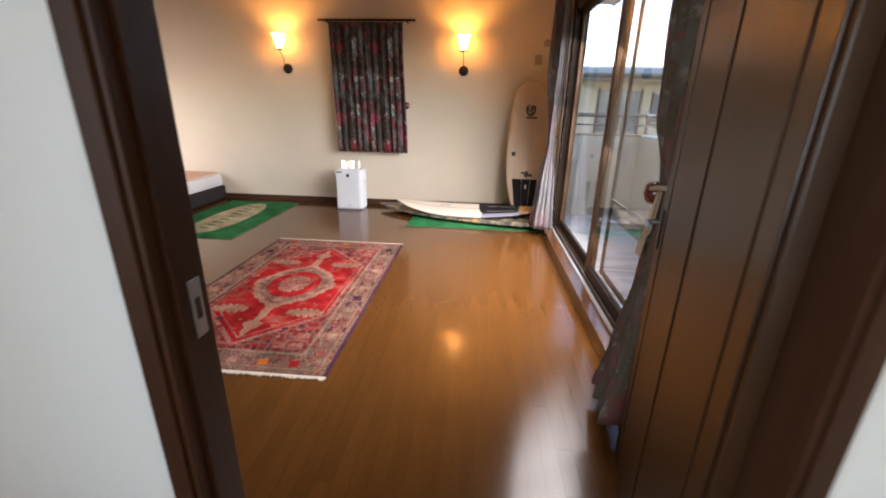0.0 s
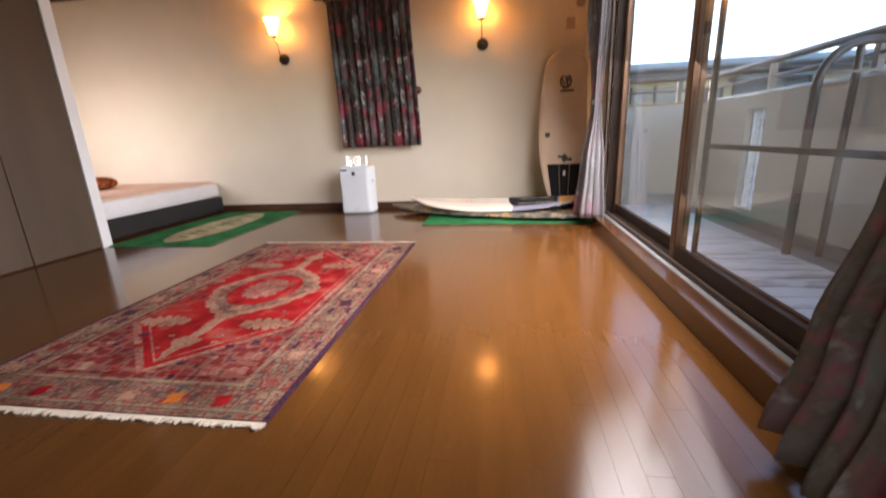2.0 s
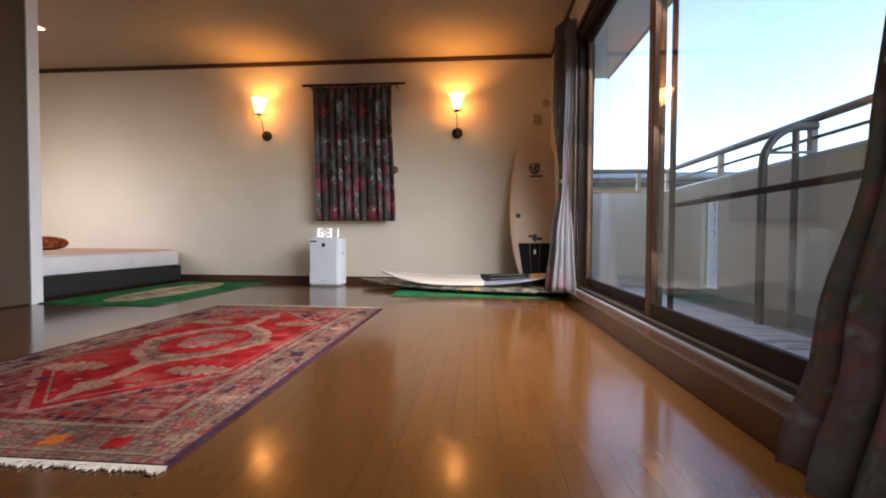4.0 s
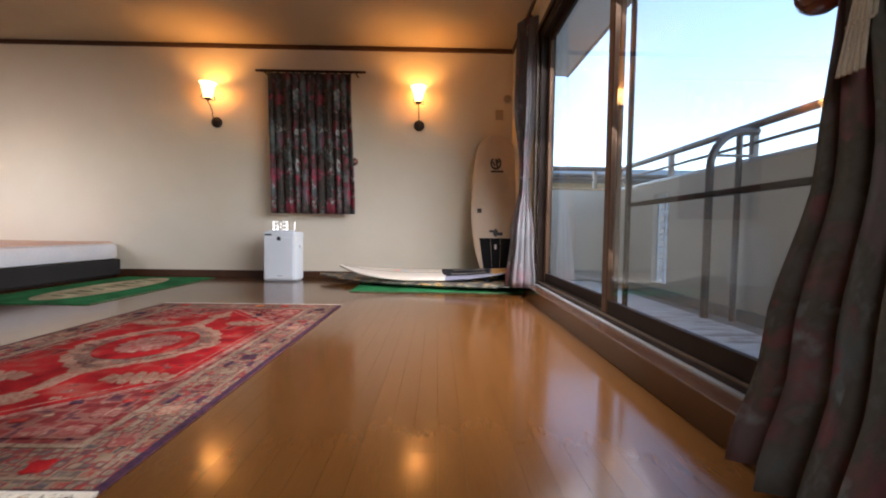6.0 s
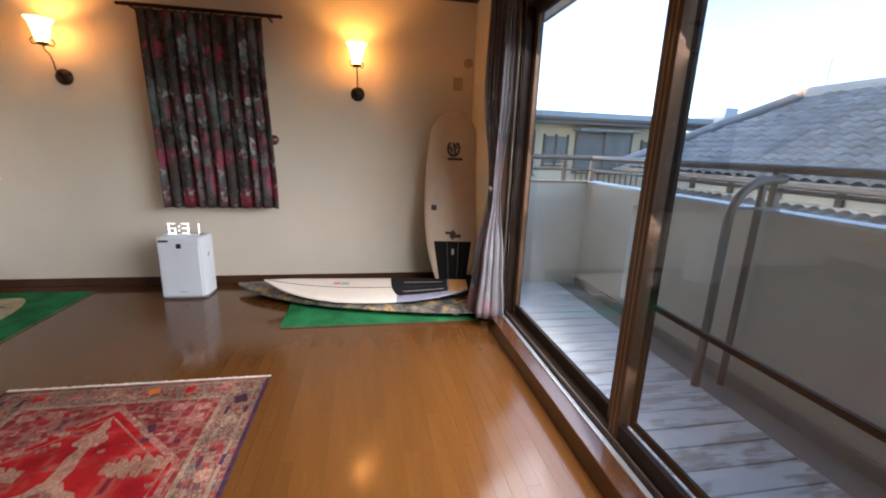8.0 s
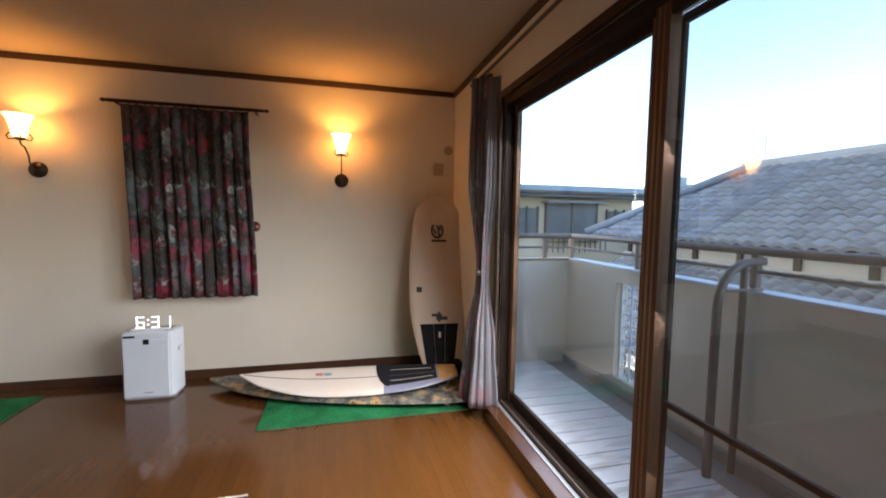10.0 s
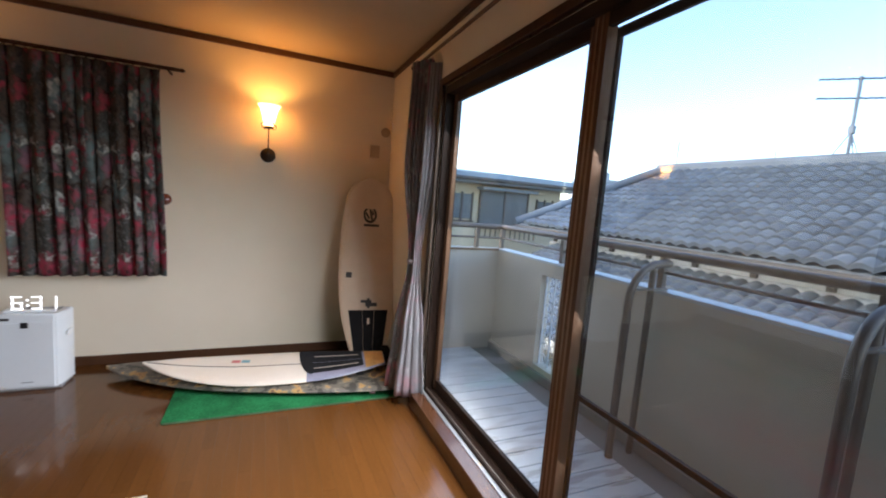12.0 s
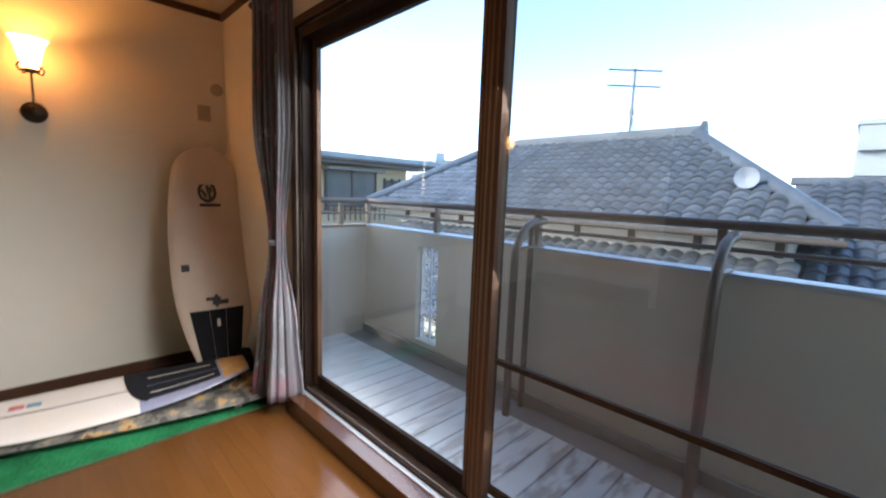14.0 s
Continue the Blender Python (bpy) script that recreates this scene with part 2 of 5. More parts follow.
def slab(bm, pts, z0, z1):
    """A flat plate from a plan outline."""
    a = [bm.verts.new((x, y, z0)) for x, y in pts]
    b = [bm.verts.new((x, y, z1)) for x, y in pts]
    n = len(pts)
    bm.faces.new(a[::-1]), bm.faces.new(b)
    for i in range(n):
        bm.faces.new((a[i], a[(i + 1) % n], b[(i + 1) % n], b[i]))
    return bm


def moved(bm, m):
    bmesh.ops.transform(bm, matrix=m, verts=bm.verts)
    return bm


def finish(name, bm, material, smooth=False):
    bmesh.ops.recalc_face_normals(bm, faces=bm.faces)
    me = bpy.data.meshes.new(name)
    bm.to_mesh(me)
    bm.free()
    if smooth:
        me.polygons.foreach_set("use_smooth", [True] * len(me.polygons))
        me.set_sharp_from_angle(angle=radians(40))
    me.materials.append(material)
    return new(name, me)


def part(name, bm, material, parent, label="", smooth=False):
    ob = finish(name, bm, material, smooth)
    ob.parent = parent
    if label:
        tagged(ob, label)
    return ob


def thing(name, label, category, at=(0, 0, 0), group="", kind=""):
    ob = new(name)
    ob.empty_display_size = 0.1
    ob.location = at
    return tagged(ob, label, category, group, kind)


def B():
    return bmesh.new()


def structure(name, bm, material, label, category, smooth=False):
    return tagged(finish(name, bm, material, smooth), label, category, kind="structure")


def strips_wall(bm, axis, a0, a1, holes, lo, hi, z0, z1):
    """A wall slab along an axis with rectangular holes (from, to, bottom, top)."""
    def put(p, q, u, v):
        if q - p > 1e-4 and v - u > 1e-4:
            box(bm, *((p, q, lo, hi) if axis == "x" else (lo, hi, p, q)), u, v)
    at = a0
    for h0, h1, hb, ht in holes:
        put(at, h0, z0, z1)
        put(h0, h1, z0, hb)
        put(h0, h1, ht, z1)
        at = h1
    put(at, a1, z0, z1)
    return bm


# ---- plan ----
FAR, SIDE, LEFT, BACK, HALL = 6.29, 0.80, -6.9, 0.50, 0.41
TOP = 3.0
WY0, WY1, WZ0, WZ1 = 1.74, 4.88, 0.13, 2.56
CLX, CLY = -4.10, 4.21
DX0, DX1, DH = -0.607, 0.39, 2.12

structure("wall_north", strips_wall(B(), "x", LEFT - 0.15, SIDE + 0.16, [(-2.15, -1.36, 1.02, 2.45)], FAR, FAR + 0.15, 0, TOP), WALL, "off-white papered wall behind the surfboards", "wall")
structure("wall_east", strips_wall(B(), "y", -2.6, FAR, [(WY0, WY1, WZ0, WZ1)], SIDE, SIDE + 0.16, 0, TOP + 0.1), WALL, "off-white papered wall around the balcony window", "wall")
structure("wall_west", strips_wall(B(), "y", CLY, FAR, [], LEFT - 0.15, LEFT, 0, TOP), WALL, "off-white papered wall of the bed alcove", "wall")
structure("wall_south", strips_wall(B(), "x", CLX - 0.7, SIDE, [(DX0 - 0.03, DX1 + 0.03, 0, DH + 0.03)], HALL, BACK, 0, TOP), HALLW, "white papered wall with the doorway", "wall")
structure("wall_alcove", strips_wall(B(), "x", LEFT - 0.15, CLX - 0.15, [(-6.5, -5.0, 0.8, 2.0)], CLY - 0.1, CLY - 0.02, 0, TOP), WALL, "off-white papered return wall of the alcove", "wall")
structure("wall_hall_west", strips_wall(B(), "y", -2.6, HALL, [(-2.1, -0.9, 0.9, 2.1)], -1.75, -1.6, 0, 2.5), HALLW, "white papered hall wall", "wall")
structure("wall_hall_south", strips_wall(B(), "x", -1.75, SIDE, [], -2.75, -2.6, 0, 2.5), HALLW, "white papered hall wall", "wall")
structure("ceiling", box(B(), LEFT - 0.15, SIDE + 0.16, BACK - 0.02, FAR + 0.15, TOP, TOP + 0.12), CEIL, "off-white papered ceiling toned tan for dim warm light", "ceiling")
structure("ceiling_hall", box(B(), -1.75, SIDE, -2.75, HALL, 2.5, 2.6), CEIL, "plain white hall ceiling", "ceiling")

floor = structure("floor", box(B(), LEFT - 0.15, SIDE, -2.75, FAR, -0.12, -0.004), UNDER, "polished dark brown wooden strip floor", "floor")

bm = B()
box(bm, LEFT, SIDE, FAR - 0.022, FAR, 2.945, 2.995)
box(bm, SIDE - 0.022, SIDE, BACK, FAR - 0.022, 2.945, 2.995)
structure("trim_cornice", bm, TRIM, "thin dark brown wooden ceiling moulding", "trim")
bm = B()
box(bm, LEFT, SIDE, FAR - 0.014, FAR, 0, 0.085, 0.003)
structure("baseboard", bm, TRIM, "dark brown wooden skirting board", "baseboard")
bm = B()
box(bm, SIDE - 0.012, SIDE, WY1 + 0.1, FAR - 0.015, 0, 0.085, 0.003)
structure("baseboard_east", bm, TRIM, "dark brown wooden skirting board", "baseboard")


# ---- balcony window ----
def sash(parent, x, y0, y1, z0, z1, stile):
    bm = B()
    box(bm, x - 0.016, x + 0.016, y0, y0 + stile, z0, z1, 0.002)
    s = part("sash_stile", bm, SASH, parent)
    bm = B()
    box(bm, x - 0.016, x + 0.016, y1 - stile, y1, z0, z1, 0.002)
    part("sash_stile", bm, SASH, parent)
    for a, b in ((z0, z0 + 0.085), (z1 - 0.06, z1)):
        part("sash_rail", box(B(), x - 0.014, x + 0.014, y0 + stile, y1 - stile, a, b, 0.002), FRAMEM, parent)
    for k in range(2):
        for yy in (y0, y1 - stile):
            part("sash_groove", box(B(), x - 0.0185, x - 0.016, yy + stile * (0.28 + 0.36 * k), yy + stile * (0.42 + 0.36 * k), z0 + 0.01, z1 - 0.01), GROOVE, s)
    p = part("pane", box(B(), x - 0.003, x + 0.003, y0 + stile, y1 - stile, z0 + 0.085, z1 - 0.06), GLASS, parent, "clear glass pane")
    p.visible_shadow = False


window = thing("window_1", "wide brown aluminium sliding balcony window, closed", "window", kind="structure")
YM = 3.32
bm = B()
box(bm, SIDE + 0.02, SIDE + 0.15, WY0, WY0 + 0.03, WZ0, WZ1)
box(bm, SIDE + 0.02, SIDE + 0.15, WY1 - 0.03, WY1, WZ0, WZ1)
box(bm, SIDE + 0.02, SIDE + 0.15, WY0 + 0.03, WY1 - 0.03, WZ1 - 0.06, WZ1)
box(bm, SIDE + 0.02, SIDE + 0.15, WY0 + 0.03, WY1 - 0.03, WZ0, WZ0 + 0.022)
part("window_frame", bm, FRAMEM, window)
for k, xx in enumerate((0.0, 0.062, 0.118)):
    part("track", box(B(), SIDE + 0.03 + xx, SIDE + 0.036 + xx, WY0 + 0.03, WY1 - 0.03, WZ0 + 0.022, WZ0 + 0.034), RAILM, window, "silver sliding track")
sash(window, SIDE + 0.058, WY0 + 0.03, 3.33, WZ0 + 0.03, WZ1 - 0.055, 0.08)
sash(window, SIDE + 0.102, 3.345, WY1 - 0.03, WZ0 + 0.03, WZ1 - 0.055, 0.058)
part("window_sill", box(B(), SIDE - 0.10, SIDE + 0.02, WY0 - 0.12, WY1 + 0.03, 0.0, WZ0 - 0.004, 0.004), SILLW, window, "dark brown wooden sill step")
part("sill_plate", box(B(), SIDE - 0.006, SIDE + 0.034, WY0, WY1, WZ0 - 0.004, WZ0 + 0.003), PLATE, window, "worn silver sill plate")
part("casing", box(B(), SIDE - 0.018, SIDE + 0.02, WY1, WY1 + 0.07, WZ0, WZ1 + 0.05, 0.003), CLOSET, window, "brown wooden side casing")
part("casing", box(B(), SIDE - 0.018, SIDE + 0.02, WY0 - 0.07, WY0, WZ0, WZ1 + 0.05, 0.003), CLOSET, window, "brown wooden side casing")
part("casing", box(B(), SIDE - 0.02, SIDE + 0.02, WY0, WY1, WZ1, WZ1 + 0.05, 0.003), DARKWOOD, window, "dark wooden head casing")

part("meeting_stile", box(B(), SIDE + 0.088, SIDE + 0.116, 3.27, 3.345, WZ0 + 0.03, WZ1 - 0.055, 0.002), SASH, window)

screen = thing("insect_screen", "dark framed sliding insect screen outside the window", "insect screen", kind="structure")
SX = SIDE + 0.19
for a, b in ((WY0 + 0.02, WY0 + 0.06), (YM, YM + 0.035)):
    part("stile", box(B(), SX - 0.01, SX + 0.01, a, b, WZ0 + 0.02, WZ1 - 0.06), FRAMEM, screen)
for a, b in ((WZ0 + 0.02, WZ0 + 0.06), (0.795, 0.82), (WZ1 - 0.1, WZ1 - 0.06)):
    part("rail", box(B(), SX - 0.009, SX + 0.009, WY0 + 0.06, YM, a, b), FRAMEM, screen)
part("mesh", box(B(), SX - 0.001, SX + 0.001, WY0 + 0.06, YM, WZ0 + 0.06, WZ1 - 0.1), SCREEN, screen, "fine grey mesh")

# ---- small window behind the pleated curtain ----
win2 = thing("window_2", "small brown framed window behind a curtain", "window", kind="structure")
bm = B()
for a, b, c, d in ((-2.15, -2.11, 1.02, 2.45), (-1.40, -1.36, 1.02, 2.45), (-2.11, -1.40, 1.02, 1.06), (-2.11, -1.40, 2.41, 2.45), (-1.775, -1.735, 1.06, 2.41)):
    box(bm, a, b, FAR + 0.05, FAR + 0.1, c, d)
part("window_frame", bm, SASH, win2)
for a, b in ((-2.11, -1.775), (-1.735, -1.40)):
    part("pane", box(B(), a, b, FAR + 0.07, FAR + 0.076, 1.06, 2.41), GLASS, win2, "clear glass pane").visible_shadow = False

# ---- doorway and door ----
frame_ob = thing("door_frame", "dark stained wooden door frame with a steel strike plate", "door frame", kind="structure")
for a, b, tag in ((DX0 - 0.03, DX0, "jamb"), (DX1, DX1 + 0.03, "jamb")):
    part(tag, box(B(), a, b, HALL - 0.012, BACK + 0.012, 0, DH, 0.002), DARKWOOD, frame_ob)
part("head", box(B(), DX0 - 0.03, DX1 + 0.03, HALL - 0.012, BACK + 0.012, DH, DH + 0.03, 0.002), DARKWOOD, frame_ob)
for yy in (HALL - 0.02, BACK + 0.004):
    part("casing", box(B(), DX0 - 0.05, DX0 - 0.012, yy, yy + 0.016, 0, DH + 0.05, 0.003), DARKWOOD, frame_ob)
    part("casing", box(B(), DX1 + 0.012, DX1 + 0.05, yy, yy + 0.016, 0, DH + 0.05, 0.003), DARKWOOD, frame_ob)
    part("casing", box(B(), DX0 - 0.012, DX1 + 0.012, yy, yy + 0.016, DH + 0.012, DH + 0.05, 0.003), DARKWOOD, frame_ob)
part("door_stop", box(B(), DX0, DX0 + 0.009, HALL + 0.02, BACK - 0.075, 0, DH, 0.002), DARKWOOD, frame_ob)
STEEL = surface("worn_steel", (0.55, 0.55, 0.54), (0.4, 0.4, 0.4), 0.32, metal=1.0, big=8, fine=120, bump=0.05)
part("strike_plate", box(B(), DX0, DX0 + 0.0025, BACK - 0.036, BACK - 0.006, 1.115, 1.225, 0.001), STEEL, frame_ob, "worn steel strike plate")
part("strike_hole", box(B(), DX0 + 0.0025, DX0 + 0.004, BACK - 0.027, BACK - 0.015, 1.15, 1.19), UNDER, frame_ob)

# ---- door leaf, open into the room ----
door = thing("door_1", "open dark brown veneered door with moulded panels", "door", (DX1 - 0.02, BACK, 0), kind="structure")
door.rotation_euler = (0, 0, math.atan2(-(0.61 - DX1 + 0.02), 1.48 - BACK))
DL = math.hypot(0.61 - DX1 + 0.02, 1.48 - BACK)
TH = 0.018
part("leaf", box(B(), -TH, TH, 0, DL, 0.012, DH - 0.01, 0.003), DOORW, door)
for a, b in ((0.02, 0.10), (DL - 0.125, DL - 0.03)):
    part("stile", box(B(), -TH - 0.006, -TH, a, b, 0.02, DH - 0.02, 0.003), DOORW, door)
for a, b in ((0.115, DL / 2 - 0.012), (DL / 2 + 0.012, DL - 0.14)):
    for c, d in ((0.03, DH - 0.03),):
        part("panel", box(B(), -TH - 0.005, -TH, a, b, c, d, 0.004), DOORW, door)
handle = part("door_handle", box(B(), -TH - 0.012, -TH - 0.004, DL - 0.085, DL - 0.045, 1.02, 1.17, 0.004), BRONZE, door, "bronze lever handle on a back plate")
bm = tube(B(), [(-TH - 0.01, DL - 0.065, 1.12), (-TH - 0.05, DL - 0.065, 1.12), (-TH - 0.062, DL - 0.08, 1.122), (-TH - 0.062, DL - 0.17, 1.12)], 0.009)
part("lever", bm, STEEL, handle, "worn steel lever", True)
part("door_edge_plate", box(B(), -0.011, 0.011, DL, DL + 0.002, 1.02, 1.2), STEEL, door)


# ---- curtains ----
def cloth(name, rows, folds, depth, parent=None, uvscale=1.0):
    """A pleated cloth hung along a plan direction: rows of (z, centre, half width, direction, pinch)."""
    bm = B()
    n, m = folds * 8, len(rows)
    uv = bm.loops.layers.uv.new("UVMap")
    grid = []
    for z, c, hw, d, pinch in rows:
        d = Vector((*d, 0)).normalized()
        nrm = Vector((-d.y, d.x, 0))
        line = []
        for i in range(n + 1):
            u = i / n * 2 - 1
            ph = i / 8 * math.tau + 1.5 * math.sin(i * 0.083 + 0.7) + 0.8 * math.sin(i * 0.19)
            wob = 0.35 * math.sin(i * 0.37 + z * 1.3)
            off = depth * pinch * (math.sin(ph + wob) + 0.3 * math.sin(2.3 * ph + z))
            p = Vector((*c, z)) + d * (u * hw + 0.25 * depth * pinch * math.cos(ph)) + nrm * off
            line.append(bm.verts.new(p))
        grid.append(line)
    wide = folds * depth * 3.2
    for j in range(m - 1):
        for i in range(n):
            f = bm.faces.new((grid[j][i], grid[j][i + 1], grid[j + 1][i + 1], grid[j + 1][i]))
            f.smooth = True
            for loop, (a, b) in zip(f.loops, ((i, j), (i + 1, j), (i + 1, j + 1), (i, j + 1))):
                loop[uv].uv = (a / n * wide * uvscale, rows[b][0] * uvscale)
    bmesh.ops.recalc_face_normals(bm, faces=bm.faces)
    me = bpy.data.meshes.new(name)
    bm.to_mesh(me)
    bm.free()
    me.materials.append(FLORAL)
    ob = new(name, me)
    ob.modifiers.new("thick", "SOLIDIFY").thickness = 0.002
    if parent:
        ob.parent = parent
    return ob


def lerp_rows(keys, step=0.06):
    out = []
    for (za, ca, ha, da, pa), (zb, cb, hb, db, pb) in zip(keys, keys[1:]):
        k = max(2, int(abs(zb - za) / step))
        for i in range(k):
            f = i / k
            f = f * f * (3 - 2 * f)
            out.append((za + (zb - za) * i / k, tuple(np.array(ca) * (1 - f) + np.array(cb) * f), ha * (1 - f) + hb * f, tuple(np.array(da) * (1 - f) + np.array(db) * f), pa * (1 - f) + pb * f))
    return out + [keys[-1]]


small = thing("pleated_curtain", "dark floral pleated curtain drawn over the small window", "curtain")
for cx0, cx1, bx0, bx1 in ((-2.33, -1.785, -2.30, -1.74), (-1.815, -1.27, -1.785, -1.215)):
    cloth("curtain_panel", lerp_rows([(2.60, ((cx0 + cx1) / 2, FAR - 0.13), (cx1 - cx0) / 2, (1, 0), 0.45), (2.45, ((cx0 + cx1) / 2, FAR - 0.13), (cx1 - cx0) / 2, (1, 0), 0.8), (0.835, ((bx0 + bx1) / 2, FAR - 0.13), (bx1 - bx0) / 2, (1, 0), 1.0)], 0.09), 6, 0.034, small)
pole = thing("curtain_rod", "dark brown wooden curtain rod with turned ends", "curtain rod")
part("rod", rod(B(), (-2.42, FAR - 0.13, 2.625), (-1.15, FAR - 0.13, 2.625), 0.016), DARKWOOD, pole, smooth=True)
for s, xx in ((-1, -2.42), (1, -1.15)):
    part("finial", lathe(B(), [(0.012, 0), (0.018, s * 0.01), (0.010, s * 0.018), (0.020, s * 0.04), (0.002, s * 0.065)], (xx, FAR - 0.13, 2.625), 16, "X"), DARKWOOD, pole, smooth=True)
    part("bracket", box(B(), xx - s * 0.06 - 0.008, xx - s * 0.06 + 0.008, FAR - 0.13, FAR, 2.60, 2.615, 0.002), DARKWOOD, pole)
for i in range(18):
    xx = -2.32 + i * 0.0615
    part("ring", lathe(B(), [(0.016, -0.003), (0.019, -0.003), (0.019, 0.003), (0.016, 0.003), (0.016, -0.003)], (xx, FAR - 0.13, 2.621), 12, "X", False), DARKWOOD, pole)
REDWOOD = surface("red_lacquered_wood", (0.16, 0.035, 0.018), (0.09, 0.02, 0.012), 0.25, big=6, fine=60, bump=0.05, coat=0.4)


def knob(at, axis, s, name, label):
    k = thing(name, label, "curtain holdback")
    prof = [(0.012, 0), (0.012, 0.03 * s), (0.03, 0.034 * s), (0.046, 0.05 * s), (0.05, 0.06 * s), (0.046, 0.07 * s), (0.03, 0.082 * s), (0.022, 0.085 * s), (0.014, 0.092 * s), (0.002, 0.094 * s)]
    part("knob", lathe(B(), prof, at, 24, axis), REDWOOD, k, smooth=True)
    return k


knob((-1.245, FAR, 1.515), "Y", -1, "holdback_knob", "red lacquered wooden holdback knob beside the curtain")
CORD = surface("cream_cord", (0.62, 0.45, 0.30), (0.45, 0.32, 0.2), 0.8, big=12, fine=200, bump=0.5)

far_c = thing("tied_curtain", "floral curtain tied back at the far window end", "curtain")
# drape cloth is paled in its colour for the window light behind it
cloth("drape", lerp_rows([(2.78, (SIDE - 0.10, 5.09), 0.115, (0.55, -1), 0.8), (2.0, (SIDE - 0.105, 5.09), 0.115, (0.6, -1), 0.9), (1.22, (SIDE - 0.085, 5.06), 0.045, (0.7, -1), 0.6), (1.14, (SIDE - 0.085, 5.06), 0.045, (0.7, -1), 0.6), (0.6, (SIDE - 0.12, 5.06), 0.10, (0.8, -1), 0.9), (0.07, (SIDE - 0.14, 5.05), 0.14, (0.9, -1), 1.0)]), 6, 0.028, far_c).data.materials[0] = floral("backlit_floral_cloth", 0.45, 0.3)
# still paler copy of the cloth, with the window light mixed into its colour
LIT_FLORAL = floral("lit_floral_cloth", 0.5, 0.6)
hem = cloth("lit_edge", lerp_rows([(2.74, (SIDE - 0.045, 4.955), 0.045, (0.9, -0.5), 0.8), (2.0, (SIDE - 0.05, 4.95), 0.055, (0.9, -0.5), 1.0), (1.22, (SIDE - 0.08, 4.985), 0.03, (0.9, -0.3), 0.6), (1.14, (SIDE - 0.08, 4.985), 0.03, (0.9, -0.3), 0.6), (0.6, (SIDE - 0.10, 4.91), 0.085, (0.9, -0.4), 1.0), (0.09, (SIDE - 0.115, 4.865), 0.12, (0.9, -0.4), 1.0)]), 4, 0.010, far_c)
hem.data.materials[0] = LIT_FLORAL
tagged(hem, "floral cloth edge paled for the window light")
part("tie_band", lathe(B(), [(0.052, -0.02), (0.058, 0), (0.052, 0.02)], (SIDE - 0.085, 5.05, 1.18), 20, "Z", False), LIT_FLORAL, far_c)
knob((SIDE, 5.16, 1.19), "X", -1, "holdback_knob", "red lacquered wooden holdback knob beside the tied curtain")

near_c = thing("tied_curtain", "heavy floral curtain tied back with cream cord beside the door", "curtain")
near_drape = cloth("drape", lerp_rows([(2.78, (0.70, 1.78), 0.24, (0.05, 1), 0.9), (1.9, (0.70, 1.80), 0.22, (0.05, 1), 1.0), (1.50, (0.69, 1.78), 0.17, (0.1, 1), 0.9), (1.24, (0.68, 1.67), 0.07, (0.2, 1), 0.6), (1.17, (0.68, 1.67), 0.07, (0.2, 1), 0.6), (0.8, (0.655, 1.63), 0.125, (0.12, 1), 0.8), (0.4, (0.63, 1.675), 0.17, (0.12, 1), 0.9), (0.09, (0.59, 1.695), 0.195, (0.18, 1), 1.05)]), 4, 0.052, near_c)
# same floral cloth in a dull brown copy, for its unlit side
near_drape.data.materials[0] = floral("floral_cloth_shaded", 0.2, 0.55, (0.25, 0.17, 0.105))
bm = B()
ring = [(0.68 + 0.06 * math.cos(a), 1.67 + 0.09 * math.sin(a), 1.205 + 0.012 * math.sin(2 * a)) for a in [i * math.tau / 20 for i in range(21)]]
tube(bm, ring, 0.010, 8)
cord = part("tie_cord", bm, CORD, near_c, "cream twisted tie cord", True)
for dx, zz, k in ((0.0, 0.93, 0.011), (0.012, 1.02, 0.008)):
    bm = B()
    for q in range(5):
        o = (q - 2) * 0.005
        tube(bm, [(0.62 + dx + o * 0.3, 1.615 + o, 1.20), (0.608 + dx, 1.61 + o, 1.12), (0.592 + dx, 1.605 + o * 1.6, 1.03), (0.575 + dx, 1.60 + o * 2.2, zz)], 0.004, 6)
    part("tassel", bm, CORD, cord, "", True)
big = thing("holdback_knob", "large red lacquered wooden holdback ball beside the cord", "curtain holdback")
part("stem", rod(B(), (SIDE, 1.76, 1.17), (0.70, 1.755, 1.17), 0.014), REDWOOD, big, smooth=True)
part("knob", lathe(B(), [(0.018, 0.04), (0.038, 0.034), (0.050, 0.017), (0.053, 0.0), (0.049, -0.018), (0.04, -0.028), (0.034, -0.026), (0.026, -0.034), (0.015, -0.041), (0.002, -0.043)], (0.66, 1.755, 1.17), 28, "X"), REDWOOD, big, smooth=True)
long_rod = thing("curtain_rod", "long dark wooden curtain rod above the balcony window", "curtain rod")
part("rod", rod(B(), (SIDE - 0.085, 1.4, 2.80), (SIDE - 0.085, 5.35, 2.80), 0.013), TRIM, long_rod, smooth=True)
for yy in (1.42, 3.3, 5.33):
    part("bracket", box(B(), SIDE - 0.085, SIDE, yy - 0.008, yy + 0.008, 2.775, 2.79), TRIM, long_rod)
for yy, s in ((1.4, -1), (5.35, 1)):
    part("finial", lathe(B(), [(0.013, 0), (0.02, s * 0.012), (0.012, s * 0.02), (0.022, s * 0.045), (0.002, s * 0.07)], (SIDE - 0.085, yy, 2.80), 16, "Y"), TRIM, long_rod, smooth=True)

